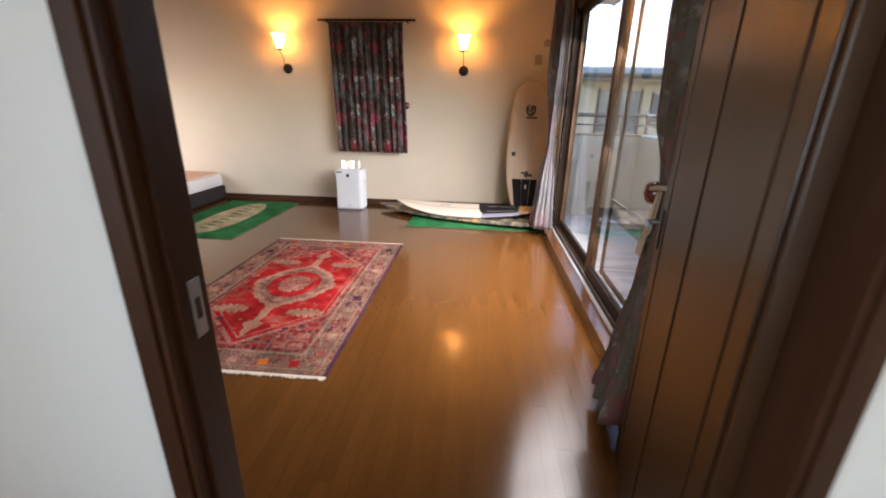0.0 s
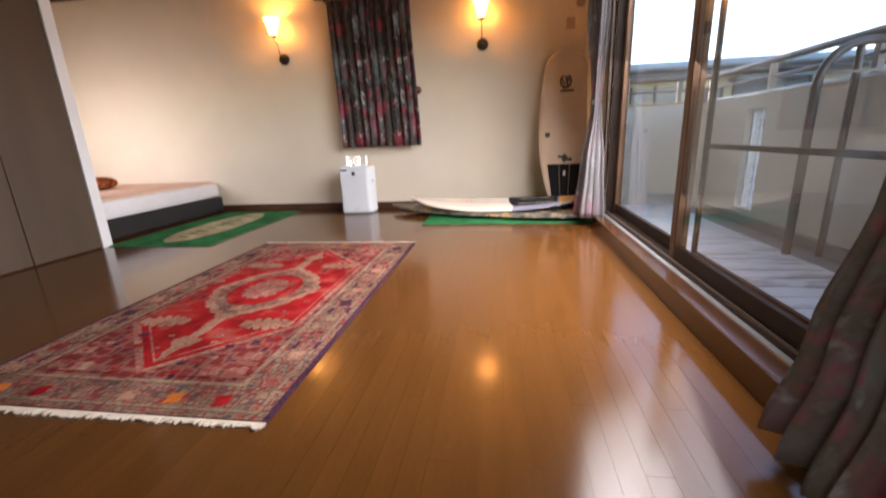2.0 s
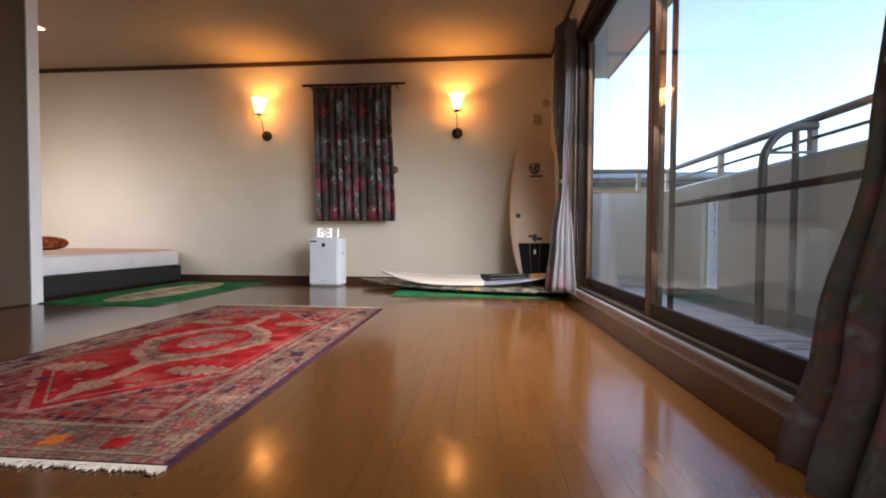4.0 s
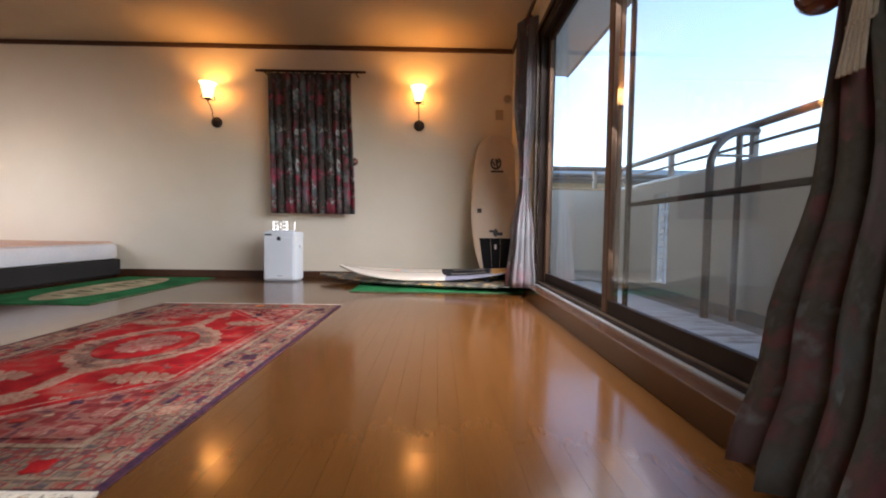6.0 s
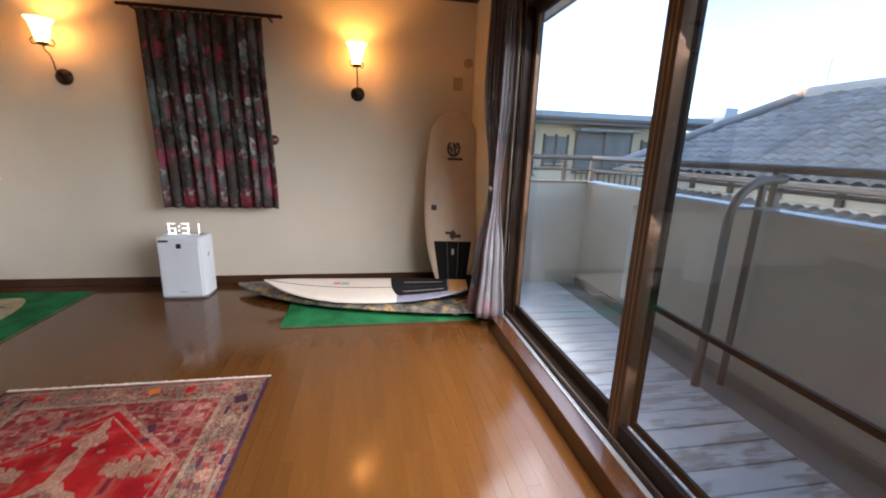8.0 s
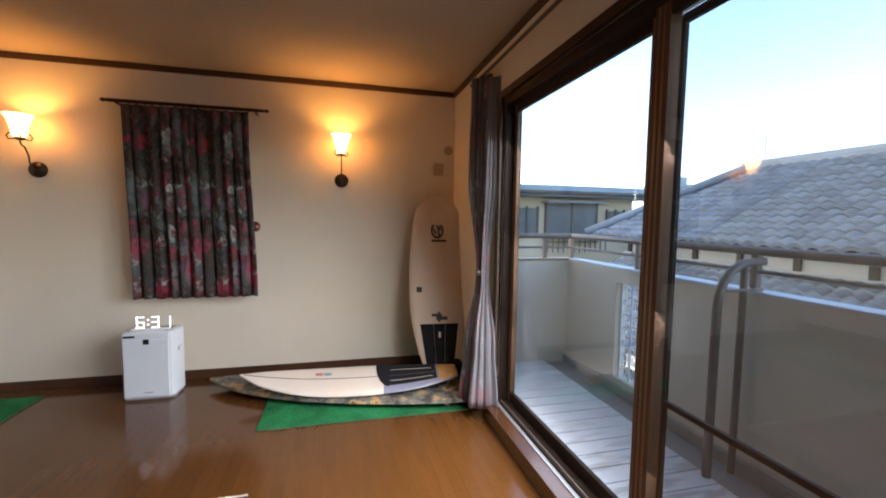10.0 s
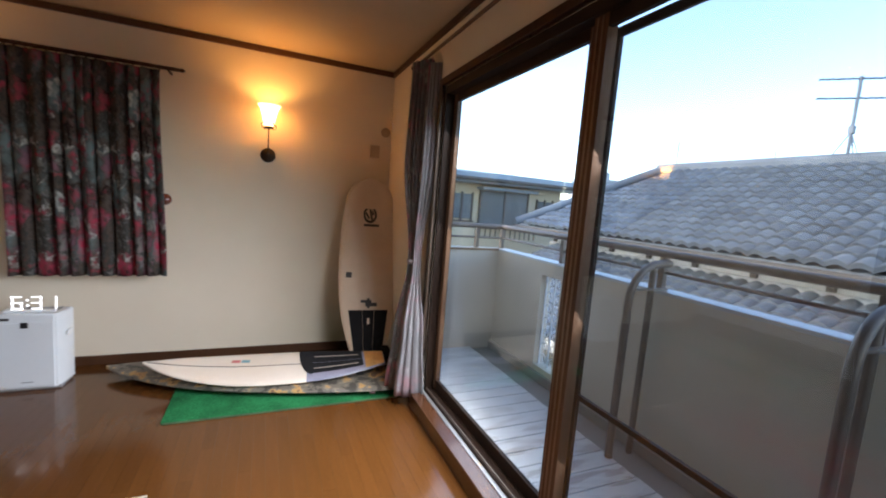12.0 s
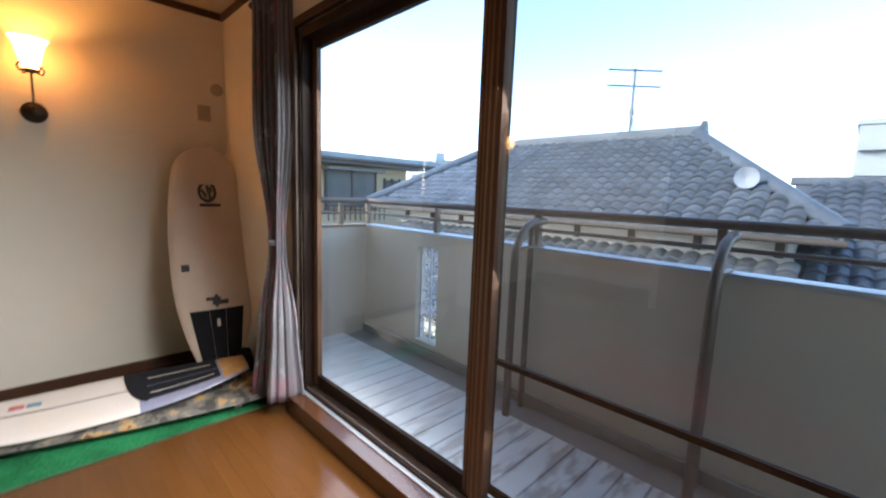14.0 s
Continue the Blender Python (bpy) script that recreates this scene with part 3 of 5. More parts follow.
# ---- wall sconces ----
def frosted(name):
    """Thin frosted glass that the lamp inside shines through."""
    m, nt, b = nodes_of(name)
    nt.nodes.remove(b)
    t, d, e, mx, ad = (nt.nodes.new(k) for k in ("ShaderNodeBsdfTransparent", "ShaderNodeBsdfTranslucent", "ShaderNodeEmission", "ShaderNodeMixShader", "ShaderNodeAddShader"))
    t.inputs[0].default_value = (1.0, 0.9, 0.75, 1)
    d.inputs[0].default_value = (0.55, 0.46, 0.34, 1)
    e.inputs[0].default_value = (1.0, 0.66, 0.30, 1)
    e.inputs[1].default_value = 0.35
    mx.inputs[0].default_value = 0.90
    nt.links.new(t.outputs[0], mx.inputs[1])
    nt.links.new(d.outputs[0], mx.inputs[2])
    nt.links.new(mx.outputs[0], ad.inputs[0])
    nt.links.new(e.outputs[0], ad.inputs[1])
    nt.links.new(ad.outputs[0], nt.nodes["Material Output"].inputs[0])
    return m


SHADE = frosted("lit_glass_shade")
BULB = glow("lit_bulb", (1.0, 0.7, 0.36), 1.0)


def sconce(x):
    s = thing("wall_sconce", "lit bronze wall sconce with a flared frosted glass shade", "wall lamp", (x, FAR, 2.0), "pair of wall sconces")
    part("back_plate", lathe(B(), [(0.07, 0), (0.07, -0.012), (0.058, -0.028), (0.022, -0.042), (0.003, -0.046)], (0, 0, 0), 28, "Y"), BRONZE, s, smooth=True)
    tip = Vector((0, -0.205, 0.222))
    pts = [(0, -0.035, 0.0), (0, -0.075, 0.012), (0, -0.105, 0.05), (0, -0.115, 0.11), (0, -0.15, 0.17), (0, -0.195, 0.19), tip]
    part("arm", tube(B(), pts, 0.006, 8), BRONZE, s, smooth=True)
    cup = part("cup", lathe(B(), [(0.008, 0), (0.03, 0.005), (0.042, 0.02), (0.04, 0.024), (0.01, 0.012)], tip, 24), BRONZE, s, smooth=True)
    for k in range(4):
        a = k * math.tau / 4 + 0.6
        part("claw", tube(B(), [tip + Vector((math.cos(a) * r, math.sin(a) * r, h)) for r, h in ((0.03, 0.01), (0.066, 0.004), (0.078, 0.03), (0.062, 0.055), (0.054, 0.06))], 0.005, 6), BRONZE, cup)
    sh = part("shade", lathe(B(), [(0.040, 0.024), (0.049, 0.05), (0.060, 0.12), (0.077, 0.18), (0.099, 0.212), (0.096, 0.213), (0.073, 0.18), (0.056, 0.12), (0.045, 0.05), (0.036, 0.028)], tip, 28, "Z", False), SHADE, s, "glowing frosted glass shade", True)
    part("bulb", lathe(B(), [(0.012, 0.03), (0.014, 0.05), (0.028, 0.085), (0.026, 0.11), (0.004, 0.125)], tip, 16), BULB, s, "lit bulb", True)
    at = Vector((x, FAR, 2.0)) + tip
    lamp("sconce_lamp", SCONCE_W, at + Vector((0, 0, 0.15)), 0.03, WARM)
    return s


SCONCE_W = 1.9
sconce(-3.03)
sconce(-0.415)

# ---- air purifier with a clock on it ----
WHITEP = surface("white_plastic", (0.74, 0.77, 0.78), (0.68, 0.71, 0.72), 0.4, big=3, fine=150, bump=0.04)
BLACKP = surface("black_plastic", (0.02, 0.02, 0.022), rough=0.35, big=5, fine=100, bump=0.05)
GREYP = surface("grey_plastic", (0.3, 0.31, 0.32), rough=0.4, big=5, fine=100, bump=0.05)
pur = thing("air_purifier", "white upright air purifier standing on the floor", "air purifier", (-2.05, 5.95, 0))
bm = slab(B(), [(-0.195, -0.115), (0.165, -0.115), (0.185, -0.09), (0.205, 0.11), (-0.205, 0.11), (-0.205, -0.105)], 0.015, 0.60)
bmesh.ops.bevel(bm, geom=list(bm.edges), offset=0.008, segments=2, affect="EDGES")
part("body", bm, WHITEP, pur, smooth=True)
part("foot", box(B(), -0.19, 0.19, -0.10, 0.10, 0, 0.02), GREYP, pur)
part("front_panel", box(B(), -0.19, 0.155, -0.122, -0.114, 0.03, 0.535, 0.003), WHITEP, pur)
part("control_strip", box(B(), -0.185, -0.10, -0.121, -0.113, 0.555, 0.573, 0.002), BLACKP, pur, "dark display strip")
part("sensor", box(B(), -0.035, 0.008, -0.125, -0.12, 0.495, 0.54, 0.002), BLACKP, pur, "black square sensor window")
part("maker_mark", box(B(), -0.04, 0.03, -0.1235, -0.122, 0.065, 0.072), GREYP, pur)
part("handle", box(B(), 0.2, 0.215, -0.03, 0.06, 0.40, 0.44, 0.004), WHITEP, pur)
part("grille", box(B(), -0.15, 0.15, 0.0, 0.09, 0.598, 0.604), GREYP, pur)
clock = thing("digital_clock", "white LED digital clock reading 6:31 on the purifier", "clock", (-2.055, 5.90, 0.602))
LED = glow("white_led", (0.95, 0.97, 1.0), 0.15)
part("stand", box(B(), -0.15, 0.15, -0.012, 0.025, 0, 0.018, 0.003), WHITEP, clock)
SEG = {"6": "afgedc", "3": "abgcd", "1": "bc"}


def digit(ch, x):
    w, h, t = 0.062, 0.10, 0.010
    z = 0.022
    bm = B()
    spans = {"a": (x, x + w, z + h - t, z + h), "g": (x, x + w, z + h / 2 - t / 2, z + h / 2 + t / 2), "d": (x, x + w, z, z + t),
             "f": (x, x + t, z + h / 2, z + h), "b": (x + w - t, x + w, z + h / 2, z + h), "e": (x, x + t, z, z + h / 2), "c": (x + w - t, x + w, z, z + h / 2)}
    for s in SEG[ch]:
        a, b, c, d = spans[s]
        box(bm, a + 0.001, b - 0.001, -0.005, 0.005, c + 0.001, d - 0.001)
    part("digit", bm, LED, clock, "glowing white digit " + ch)


digit("6", -0.105)
digit("3", 0.008)
digit("1", 0.10)
for zz in (0.052, 0.092):
    part("colon_dot", box(B(), -0.02, -0.008, -0.005, 0.005, zz - 0.007, zz + 0.007), LED, clock)

# ---- surfboards ----
FOAM = surface("white_resin", (0.76, 0.68, 0.58), (0.69, 0.60, 0.50), 0.22, big=2, fine=70, bump=0.03, coat=0.4)
CREAM = surface("waxed_cream_resin", (0.68, 0.54, 0.40), (0.60, 0.46, 0.33), 0.45, big=4, fine=120, bump=0.2)
EVA = surface("black_foam_pad", (0.018, 0.018, 0.02), rough=0.8, big=10, fine=160, bump=0.4, spec=0.08)
INK = surface("dark_print", (0.05, 0.045, 0.04), rough=0.5, big=20, fine=120, bump=0.02)
PINK = surface("faded_red_print", (0.55, 0.14, 0.13), rough=0.4, big=20, fine=120, bump=0.02)
TEAL = surface("faded_teal_print", (0.15, 0.33, 0.38), rough=0.4, big=20, fine=120, bump=0.02)
GREYR = surface("grey_lilac_resin", (0.27, 0.27, 0.34), (0.2, 0.2, 0.26), 0.25, big=5, fine=80, bump=0.03)


def half_width(u, w, tail, nose, wide=0.47):
    """u: 0 at the tail, 1 at the nose."""
    if u < wide:
        f = (wide - u) / wide
        return w / 2 * (1 - (1 - tail) * f ** 2.1)
    f = (u - wide) / (1 - wide)
    return w / 2 * max(0.0, 1 - (1 - nose) * f ** 2.4) * math.sqrt(max(0.0, 1 - max(0.0, (f - 0.8) / 0.2) ** 2.2))


def board_mesh(L, w, th, tail, nose, rocker):
    bm = B()
    rings = []
    for i in range(41):
        u = i / 40
        hw = max(half_width(min(u, 0.998), w, tail, nose), 0.006)
        t = th * (0.35 + 0.65 * math.sin(math.pi * min(max(u * 0.94 + 0.04, 0), 1)) ** 0.7)
        z = rocker * (max(0, u - 0.5) * 2) ** 2.2 + rocker * 0.45 * (max(0, 0.4 - u) / 0.4) ** 2
        ring = []
        for k in range(16):
            a = k * math.tau / 16
            c, s = math.cos(a), math.sin(a)
            ring.append(bm.verts.new((u * L, math.copysign(abs(c) ** 0.55, c) * hw, z + t / 2 * math.copysign(abs(s) ** 0.8, s))))
        rings.append(ring)
    for a, b in zip(rings, rings[1:]):
        for k in range(16):
            bm.faces.new((a[k], a[(k + 1) % 16], b[(k + 1) % 16], b[k]))
    bm.faces.new(rings[0][::-1]), bm.faces.new(rings[-1])
    return bm


def deck_z(u, th, rocker):
    t = th * (0.35 + 0.65 * math.sin(math.pi * min(max(u * 0.94 + 0.04, 0), 1)) ** 0.7)
    return rocker * (max(0, u - 0.5) * 2) ** 2.2 + rocker * 0.45 * (max(0, 0.4 - u) / 0.4) ** 2 + t / 2


def deck_patch(L, th, rocker, outline, lift=0.002, w=0.5, tail=0.6, nose=0.2):
    """A thin sheet laid on the deck; outline: function u -> (y0, y1), u range."""
    u0, u1, fn = outline
    bm = B()
    lo, hi = [], []
    n = 14
    for i in range(n + 1):
        u = u0 + (u1 - u0) * i / n
        y0, y1 = fn(u, half_width(u, w, tail, nose))
        row = []
        for k in range(7):
            y = y0 + (y1 - y0) * k / 6
            hw = half_width(u, w, tail, nose)
            t = th * (0.35 + 0.65 * math.sin(math.pi * min(max(u * 0.94 + 0.04, 0), 1)) ** 0.7) / 2
            row.append((u * L, y, deck_z(u, th, rocker) - t * (1 - (max(0, 1 - (min(abs(y) / hw, 1)) ** 3.64)) ** 0.4) ))
        lo.append([bm.verts.new((x, y, z - 0.004)) for x, y, z in row])
        hi.append([bm.verts.new((x, y, z + lift)) for x, y, z in row])
    for g in (lo, hi):
        for a, b in zip(g, g[1:]):
            for k in range(6):
                bm.faces.new((a[k], a[k + 1], b[k + 1], b[k]))
    for i in range(n):
        bm.faces.new((lo[i][0], lo[i + 1][0], hi[i + 1][0], hi[i][0]))
        bm.faces.new((lo[i][6], hi[i][6], hi[i + 1][6], lo[i + 1][6]))
    for i in (0, n):
        for k in range(6):
            bm.faces.new((lo[i][k], hi[i][k], hi[i][k + 1], lo[i][k + 1]))
    return bm


# standing board
S = dict(L=1.84, th=0.06, rocker=0.09)
stand = thing("surfboard", "cream waxed surfboard leaning upright in the corner", "surfboard")
SW = dict(w=0.59, tail=0.45, nose=0.66)
part("board", board_mesh(S["L"], SW["w"], S["th"], SW["tail"], SW["nose"], S["rocker"]), CREAM, stand, smooth=True)
args = (S["L"], S["th"], S["rocker"])
for y0, y1 in ((-0.20, -0.064), (-0.060, 0.060), (0.064, 0.20)):
    part("traction_pad", deck_patch(*args, (0.03, 0.275, lambda u, h, y0=y0, y1=y1: (y0 * (0.62 + u * 1.3), y1 * (0.62 + u * 1.3))), 0.006, **SW), EVA, stand, "black foam traction pad")
for a, b, y0, y1 in ((0.2, 0.232, -0.012, 0.012), (0.285, 0.34, -0.012, 0.012), (0.295, 0.315, -0.085, 0.03), (0.315, 0.33, -0.03, 0.075)):
    part("leash_plug" if a > 0.25 else "pad_mark", deck_patch(*args, (a, b, lambda u, h, y0=y0, y1=y1: (y0, y1)), 0.009, **SW), INK if a > 0.25 else FOAM, stand)
u = 0.80
EZ0 = deck_z(u, S["th"], S["rocker"]) + 0.001
bm = lathe(B(), [(0.088, 0), (0.088, 0.005), (0.062, 0.005), (0.062, 0)], (u * S["L"], 0, EZ0), 32, "Z", False)
for v in bm.verts:
    v.co.y *= 0.78
emblem = part("emblem", bm, INK, stand, "round dark printed emblem")
for pts in ([(-0.062, -0.012), (0.058, 0.010), (0.066, -0.008), (-0.05, -0.030)], [(-0.05, 0.012), (0.01, 0.048), (0.03, 0.036), (-0.03, 0.004)], [(0.0, -0.044), (0.045, -0.030), (0.04, -0.014), (-0.004, -0.026)]):
    part("stroke", slab(B(), [(u * S["L"] + x, y) for x, y in pts], EZ0, EZ0 + 0.005), INK, emblem)
part("print_bar", deck_patch(*args, (0.735, 0.748, lambda u, h: (-0.095, 0.06)), 0.002, **SW), INK, stand, "dark printed word bar")
part("print_mark", deck_patch(*args, (0.45, 0.48, lambda u, h: (0.17, 0.225)), 0.002, **SW), INK, stand)


def laid(tail_at, nose_at, deck):
    """The pose of a board from its tail, its nose and the way its deck faces."""
    a, b = Vector(tail_at), Vector(nose_at)
    x = (b - a).normalized()
    z = (Vector(deck) - x * Vector(deck).dot(x)).normalized()
    y = z.cross(x)
    return Matrix.Translation(a) @ Matrix((x, y, z)).transposed().to_4x4()


stand.matrix_world = laid((0.535, 5.71, 0.06), (0.575, 6.20, 1.86), (-0.08, -1, 0.2))

# lying board on its bag
P = dict(L=1.93, th=0.06, rocker=0.11)
PW = dict(w=0.53, tail=0.42, nose=0.12)
lying = thing("surfboard", "white surfboard with black tail pad lying on a board bag", "surfboard")
hull = part("board", board_mesh(P["L"], PW["w"], P["th"], PW["tail"], PW["nose"], P["rocker"]), FOAM, lying, smooth=True)
hull.data.materials.append(GREYR)
for face in hull.data.polygons:
    if face.center.x < 0.345 * P["L"]:
        face.material_index = 1
args = (P["L"], P["th"], P["rocker"])
part("tail_block", deck_patch(*args, (0.012, 0.34, lambda u, h: (-h * 0.97, h * 0.97)), 0.001, **PW), GREYR, lying, "grey lilac tail section")
part("traction_pad", deck_patch(*args, (0.10, 0.33, lambda u, h: (-h * 0.9, -0.006)), 0.006, **PW), EVA, lying, "black foam tail pad")
part("traction_pad", deck_patch(*args, (0.10, 0.33, lambda u, h: (0.006, h * 0.66)), 0.006, **PW), EVA, lying, "black foam tail pad")
part("pad_band", deck_patch(*args, (0.325, 0.39, lambda u, h: (-h * 0.96, -h * 0.96 + h * 1.66 * math.sqrt(max(0.0, 1 - ((u - 0.325) / 0.066) ** 2)))), 0.005, **PW), EVA, lying, "black curved front band of the pad")
part("tail_tip", deck_patch(*args, (0.004, 0.09, lambda u, h: (-h * 0.9, h * 0.9)), 0.003, **PW), surface("amber_pad", (0.5, 0.27, 0.09), (0.3, 0.15, 0.05), 0.5, big=14, fine=80), lying, "amber patterned tail patch")
part("stringer", deck_patch(*args, (0.33, 0.985, lambda u, h: (-0.005, 0.005)), 0.001, **PW), INK, lying, "dark centre stringer")
for a, b, m in ((0.60, 0.635, TEAL), (0.64, 0.675, PINK)):
    part("print_mark", deck_patch(*args, (a, b, lambda u, h: (-0.11, -0.065)), 0.001, **PW), m, lying)
for y0 in (-0.1, 0.1):
    part("pad_groove", deck_patch(*args, (0.12, 0.32, lambda u, h, y0=y0: (y0 * h * 4 - 0.002, y0 * h * 4 + 0.002)), 0.008, **PW), FOAM, lying)
for yy in (-0.12, 0.12, 0.0):
    bm = slab(B(), [(0.10 + 0.1 * abs(yy) / 0.12, 0), (0.21 + 0.1 * abs(yy) / 0.12, 0), (0.14 + 0.1 * abs(yy) / 0.12, -0.085), (0.085 + 0.1 * abs(yy) / 0.12, -0.10)], -0.003, 0.003)
    moved(bm, Matrix.Translation((0, yy, 0.03)) @ Matrix.Rotation(radians(90), 4, "X"))
    part("fin", bm, BLACKP, lying, "black plastic fin")
lying.matrix_world = laid((0.63, 5.46, 0.15), (-1.285, 5.69, 0.105), (0, -0.12, 1))


# camouflage bag
def camo(name):
    m, nt, b = nodes_of(name)
    vec = tex_coord(nt)
    r = ramp_of(nt, [(0.36, (0.05, 0.045, 0.035)), (0.43, (0.14, 0.125, 0.10)), (0.52, (0.22, 0.19, 0.14)), (0.56, (0.45, 0.27, 0.10)), (0.64, (0.14, 0.08, 0.045))])
    r.color_ramp.interpolation = "CONSTANT"
    nt.links.new(noise_of(nt, vec, 7, 3), r.inputs[0])
    nt.links.new(r.outputs[0], b.inputs["Base Color"])
    b.inputs["Roughness"].default_value = 0.6
    bump_of(nt, b, noise_of(nt, vec, 14, 5), 0.6, 0.01)
    return m


CAMO = camo("camouflage_nylon")
BEDCLOTH = surface("black_cloth", (0.014, 0.013, 0.013), (0.008, 0.008, 0.008), 0.8, big=6, fine=120, bump=0.4, spec=0.2)
bag = thing("board_bag", "camouflage nylon surfboard bag lying flat on the mat", "board bag")
part("cover", board_mesh(2.46, 0.66, 0.07, 0.72, 0.14, 0.03), CAMO, bag, smooth=True)
bm = tube(B(), [(2.46 * i / 30, -half_width(min(i / 30, 0.99), 0.665, 0.72, 0.14) - 0.001, 0.0 + 0.03 * (max(0, i / 30 - 0.5) * 2) ** 2.2 + 0.03 * 0.45 * (max(0, 0.4 - i / 30) / 0.4) ** 2) for i in range(1, 30)], 0.007, 6)
part("zip", bm, BLACKP, bag, "black zip seam", True)
part("zip_pull", box(B(), 0.20, 0.245, 0.29, 0.305, 0.0, 0.012, 0.002), STEEL, bag, "shiny zip pull")
bag.matrix_world = laid((0.74, 5.29, 0.052), (-1.62, 6.0, 0.052), (0, 0, 1))

# black cover folded in the corner
cover = thing("folded_cover", "black crumpled fabric cover pushed into the corner", "fabric cover", (0.655, 5.72, 0))
bm = B()
bmesh.ops.create_icosphere(bm, subdivisions=4, radius=1)
for v in bm.verts:
    c = v.co
    k = 1 + 0.30 * noise.noise(c * 2.1) + 0.10 * noise.noise(c * 6.3)
    v.co = Vector((c.x * 0.105 * k, c.y * 0.16 * k, max(0.0, (c.z * 0.5 + 0.42) * 0.27 * k)))
part("cloth", bm, BEDCLOTH, cover, smooth=True)

# ---- mats ----
GREEN = pile("green_mat_pile", [(0.2, (0.012, 0.10, 0.035)), (0.5, (0.02, 0.19, 0.065)), (0.8, (0.03, 0.24, 0.085))], 60, 320)
BEIGE = pile("beige_mat_pile", [(0.2, (0.42, 0.36, 0.22)), (0.6, (0.58, 0.52, 0.34))], 60, 320)
MATINK = pile("dark_green_print", [(0.2, (0.05, 0.10, 0.05)), (0.6, (0.09, 0.16, 0.08))], 60, 320)


def mat(name, label, L, W, oval=True):
    t = thing(name, label, "mat", group="green mats")
    bm = box(B(), -W / 2, W / 2, -L / 2, L / 2, 0.0, 0.008)
    bmesh.ops.bevel(bm, geom=[e for e in bm.edges if abs(e.verts[0].co.z - e.verts[1].co.z) > 0.004], offset=0.02, segments=3, affect="EDGES")
    part("mat_base", bm, GREEN, t)
    part("hem", slab(B(), [(W / 2 - 0.012, -L / 2 + 0.01), (W / 2 + 0.002, -L / 2 + 0.01), (W / 2 + 0.002, L / 2 - 0.01), (W / 2 - 0.012, L / 2 - 0.01)], 0.001, 0.0095), MATINK, t)
    if oval:
        part("oval", slab(B(), [(0.27 * math.copysign(abs(math.cos(a)) ** 0.9, math.cos(a)), 0.80 * math.copysign(abs(math.sin(a)) ** 0.9, math.sin(a))) for a in [i * math.tau / 48 for i in range(48)]], 0.0075, 0.0105), BEIGE, t, "beige oval field")
        rnd = random.Random(4)
        for i in range(9):
            yy = -0.58 + i * 0.145
            hw, hl = rnd.uniform(0.05, 0.10), rnd.uniform(0.035, 0.055)
            sk = rnd.uniform(-0.03, 0.03)
            part("letter_bar", slab(B(), [(-hw + sk, yy - hl * 0.5), (hw, yy - hl), (hw - sk, yy - hl * 0.2), (-hw, yy + hl * 0.6)], 0.0095, 0.0118), MATINK, t)
    return t


m1 = mat("bedside_mat", "green mat with a beige oval beside the bed", 1.90, 1.13)
m1.location = (-3.53, 5.14, 0)
m2 = mat("board_mat", "plain green mat under the surfboards", 1.84, 1.12, False)
m2.location = (-0.13, 5.61, 0)
m2.rotation_euler = (0, 0, radians(-90))

# ---- bed ----
BEDBASE = surface("black_bed_fabric", (0.018, 0.016, 0.016), (0.010, 0.009, 0.009), 0.75, big=3, fine=220, bump=0.3)
SHEET = surface("white_sheet", (0.78, 0.76, 0.76), (0.70, 0.68, 0.69), 0.85, big=2.5, fine=40, bump=0.3, dist=0.004)
PEACH = surface("peach_blanket", (0.74, 0.50, 0.38), (0.66, 0.43, 0.32), 0.9, big=2.5, fine=70, bump=0.4, dist=0.004)
bed = thing("bed", "low bed with black base, white mattress and peach cover", "bed", (-4.28, 0, 0))
part("base", box(B(), -2.1, 0, 4.18, 6.26, 0.02, 0.215, 0.008), BEDBASE, bed)
part("foot", box(B(), -2.0, -0.06, 4.3, 6.2, 0, 0.03), BLACKP, bed)
bm = box(B(), -2.08, -0.01, 4.19, 6.25, 0.215, 0.42, 0.05)
part("mattress", bm, SHEET, bed, smooth=True)
bm = box(B(), -2.05, -0.06, 4.24, 6.22, 0.40, 0.442, 0.018)
part("cover", bm, PEACH, bed, smooth=True)
cush = thing("cushion", "dark red patterned cushion lying on the bed", "cushion", (-5.45, 5.35, 0.44))
bm = B()
bmesh.ops.create_uvsphere(bm, u_segments=28, v_segments=16, radius=1)
for v in bm.verts:
    c = v.co
    c.x, c.y, c.z = math.copysign(abs(c.x) ** 0.6, c.x) * 0.22, math.copysign(abs(c.y) ** 0.6, c.y) * 0.3, c.z * 0.085 + 0.085
part("cover", bm, pile("red_cushion_cloth", [(0.2, (0.20, 0.02, 0.015)), (0.5, (0.32, 0.035, 0.02)), (0.7, (0.42, 0.2, 0.06))], 24), cush, smooth=True)

# ---- closet ----
closet = thing("closet", "tall brown folding closet doors, closed", "closet", (CLX, 0, 0))
part("carcass", box(B(), -0.68, -0.03, BACK + 0.01, CLY - 0.11, 0.0, TOP - 0.01), UNDER, closet)
part("plinth", box(B(), -0.03, -0.012, BACK + 0.01, CLY - 0.05, 0.0, 0.012), DARKWOOD, closet)
yy = CLY - 0.06
while yy > BACK + 0.1:
    y0 = max(yy - 0.62, BACK + 0.01)
    d = part("door", box(B(), -0.03, 0.0, y0 + 0.004, yy - 0.004, 0.012, 2.98, 0.004), CLOSET, closet)
    yy = y0
WHITEPAINT = surface("white_trim_paint", (0.8, 0.79, 0.78), (0.74, 0.73, 0.72), 0.5, big=2, fine=90, bump=0.05)
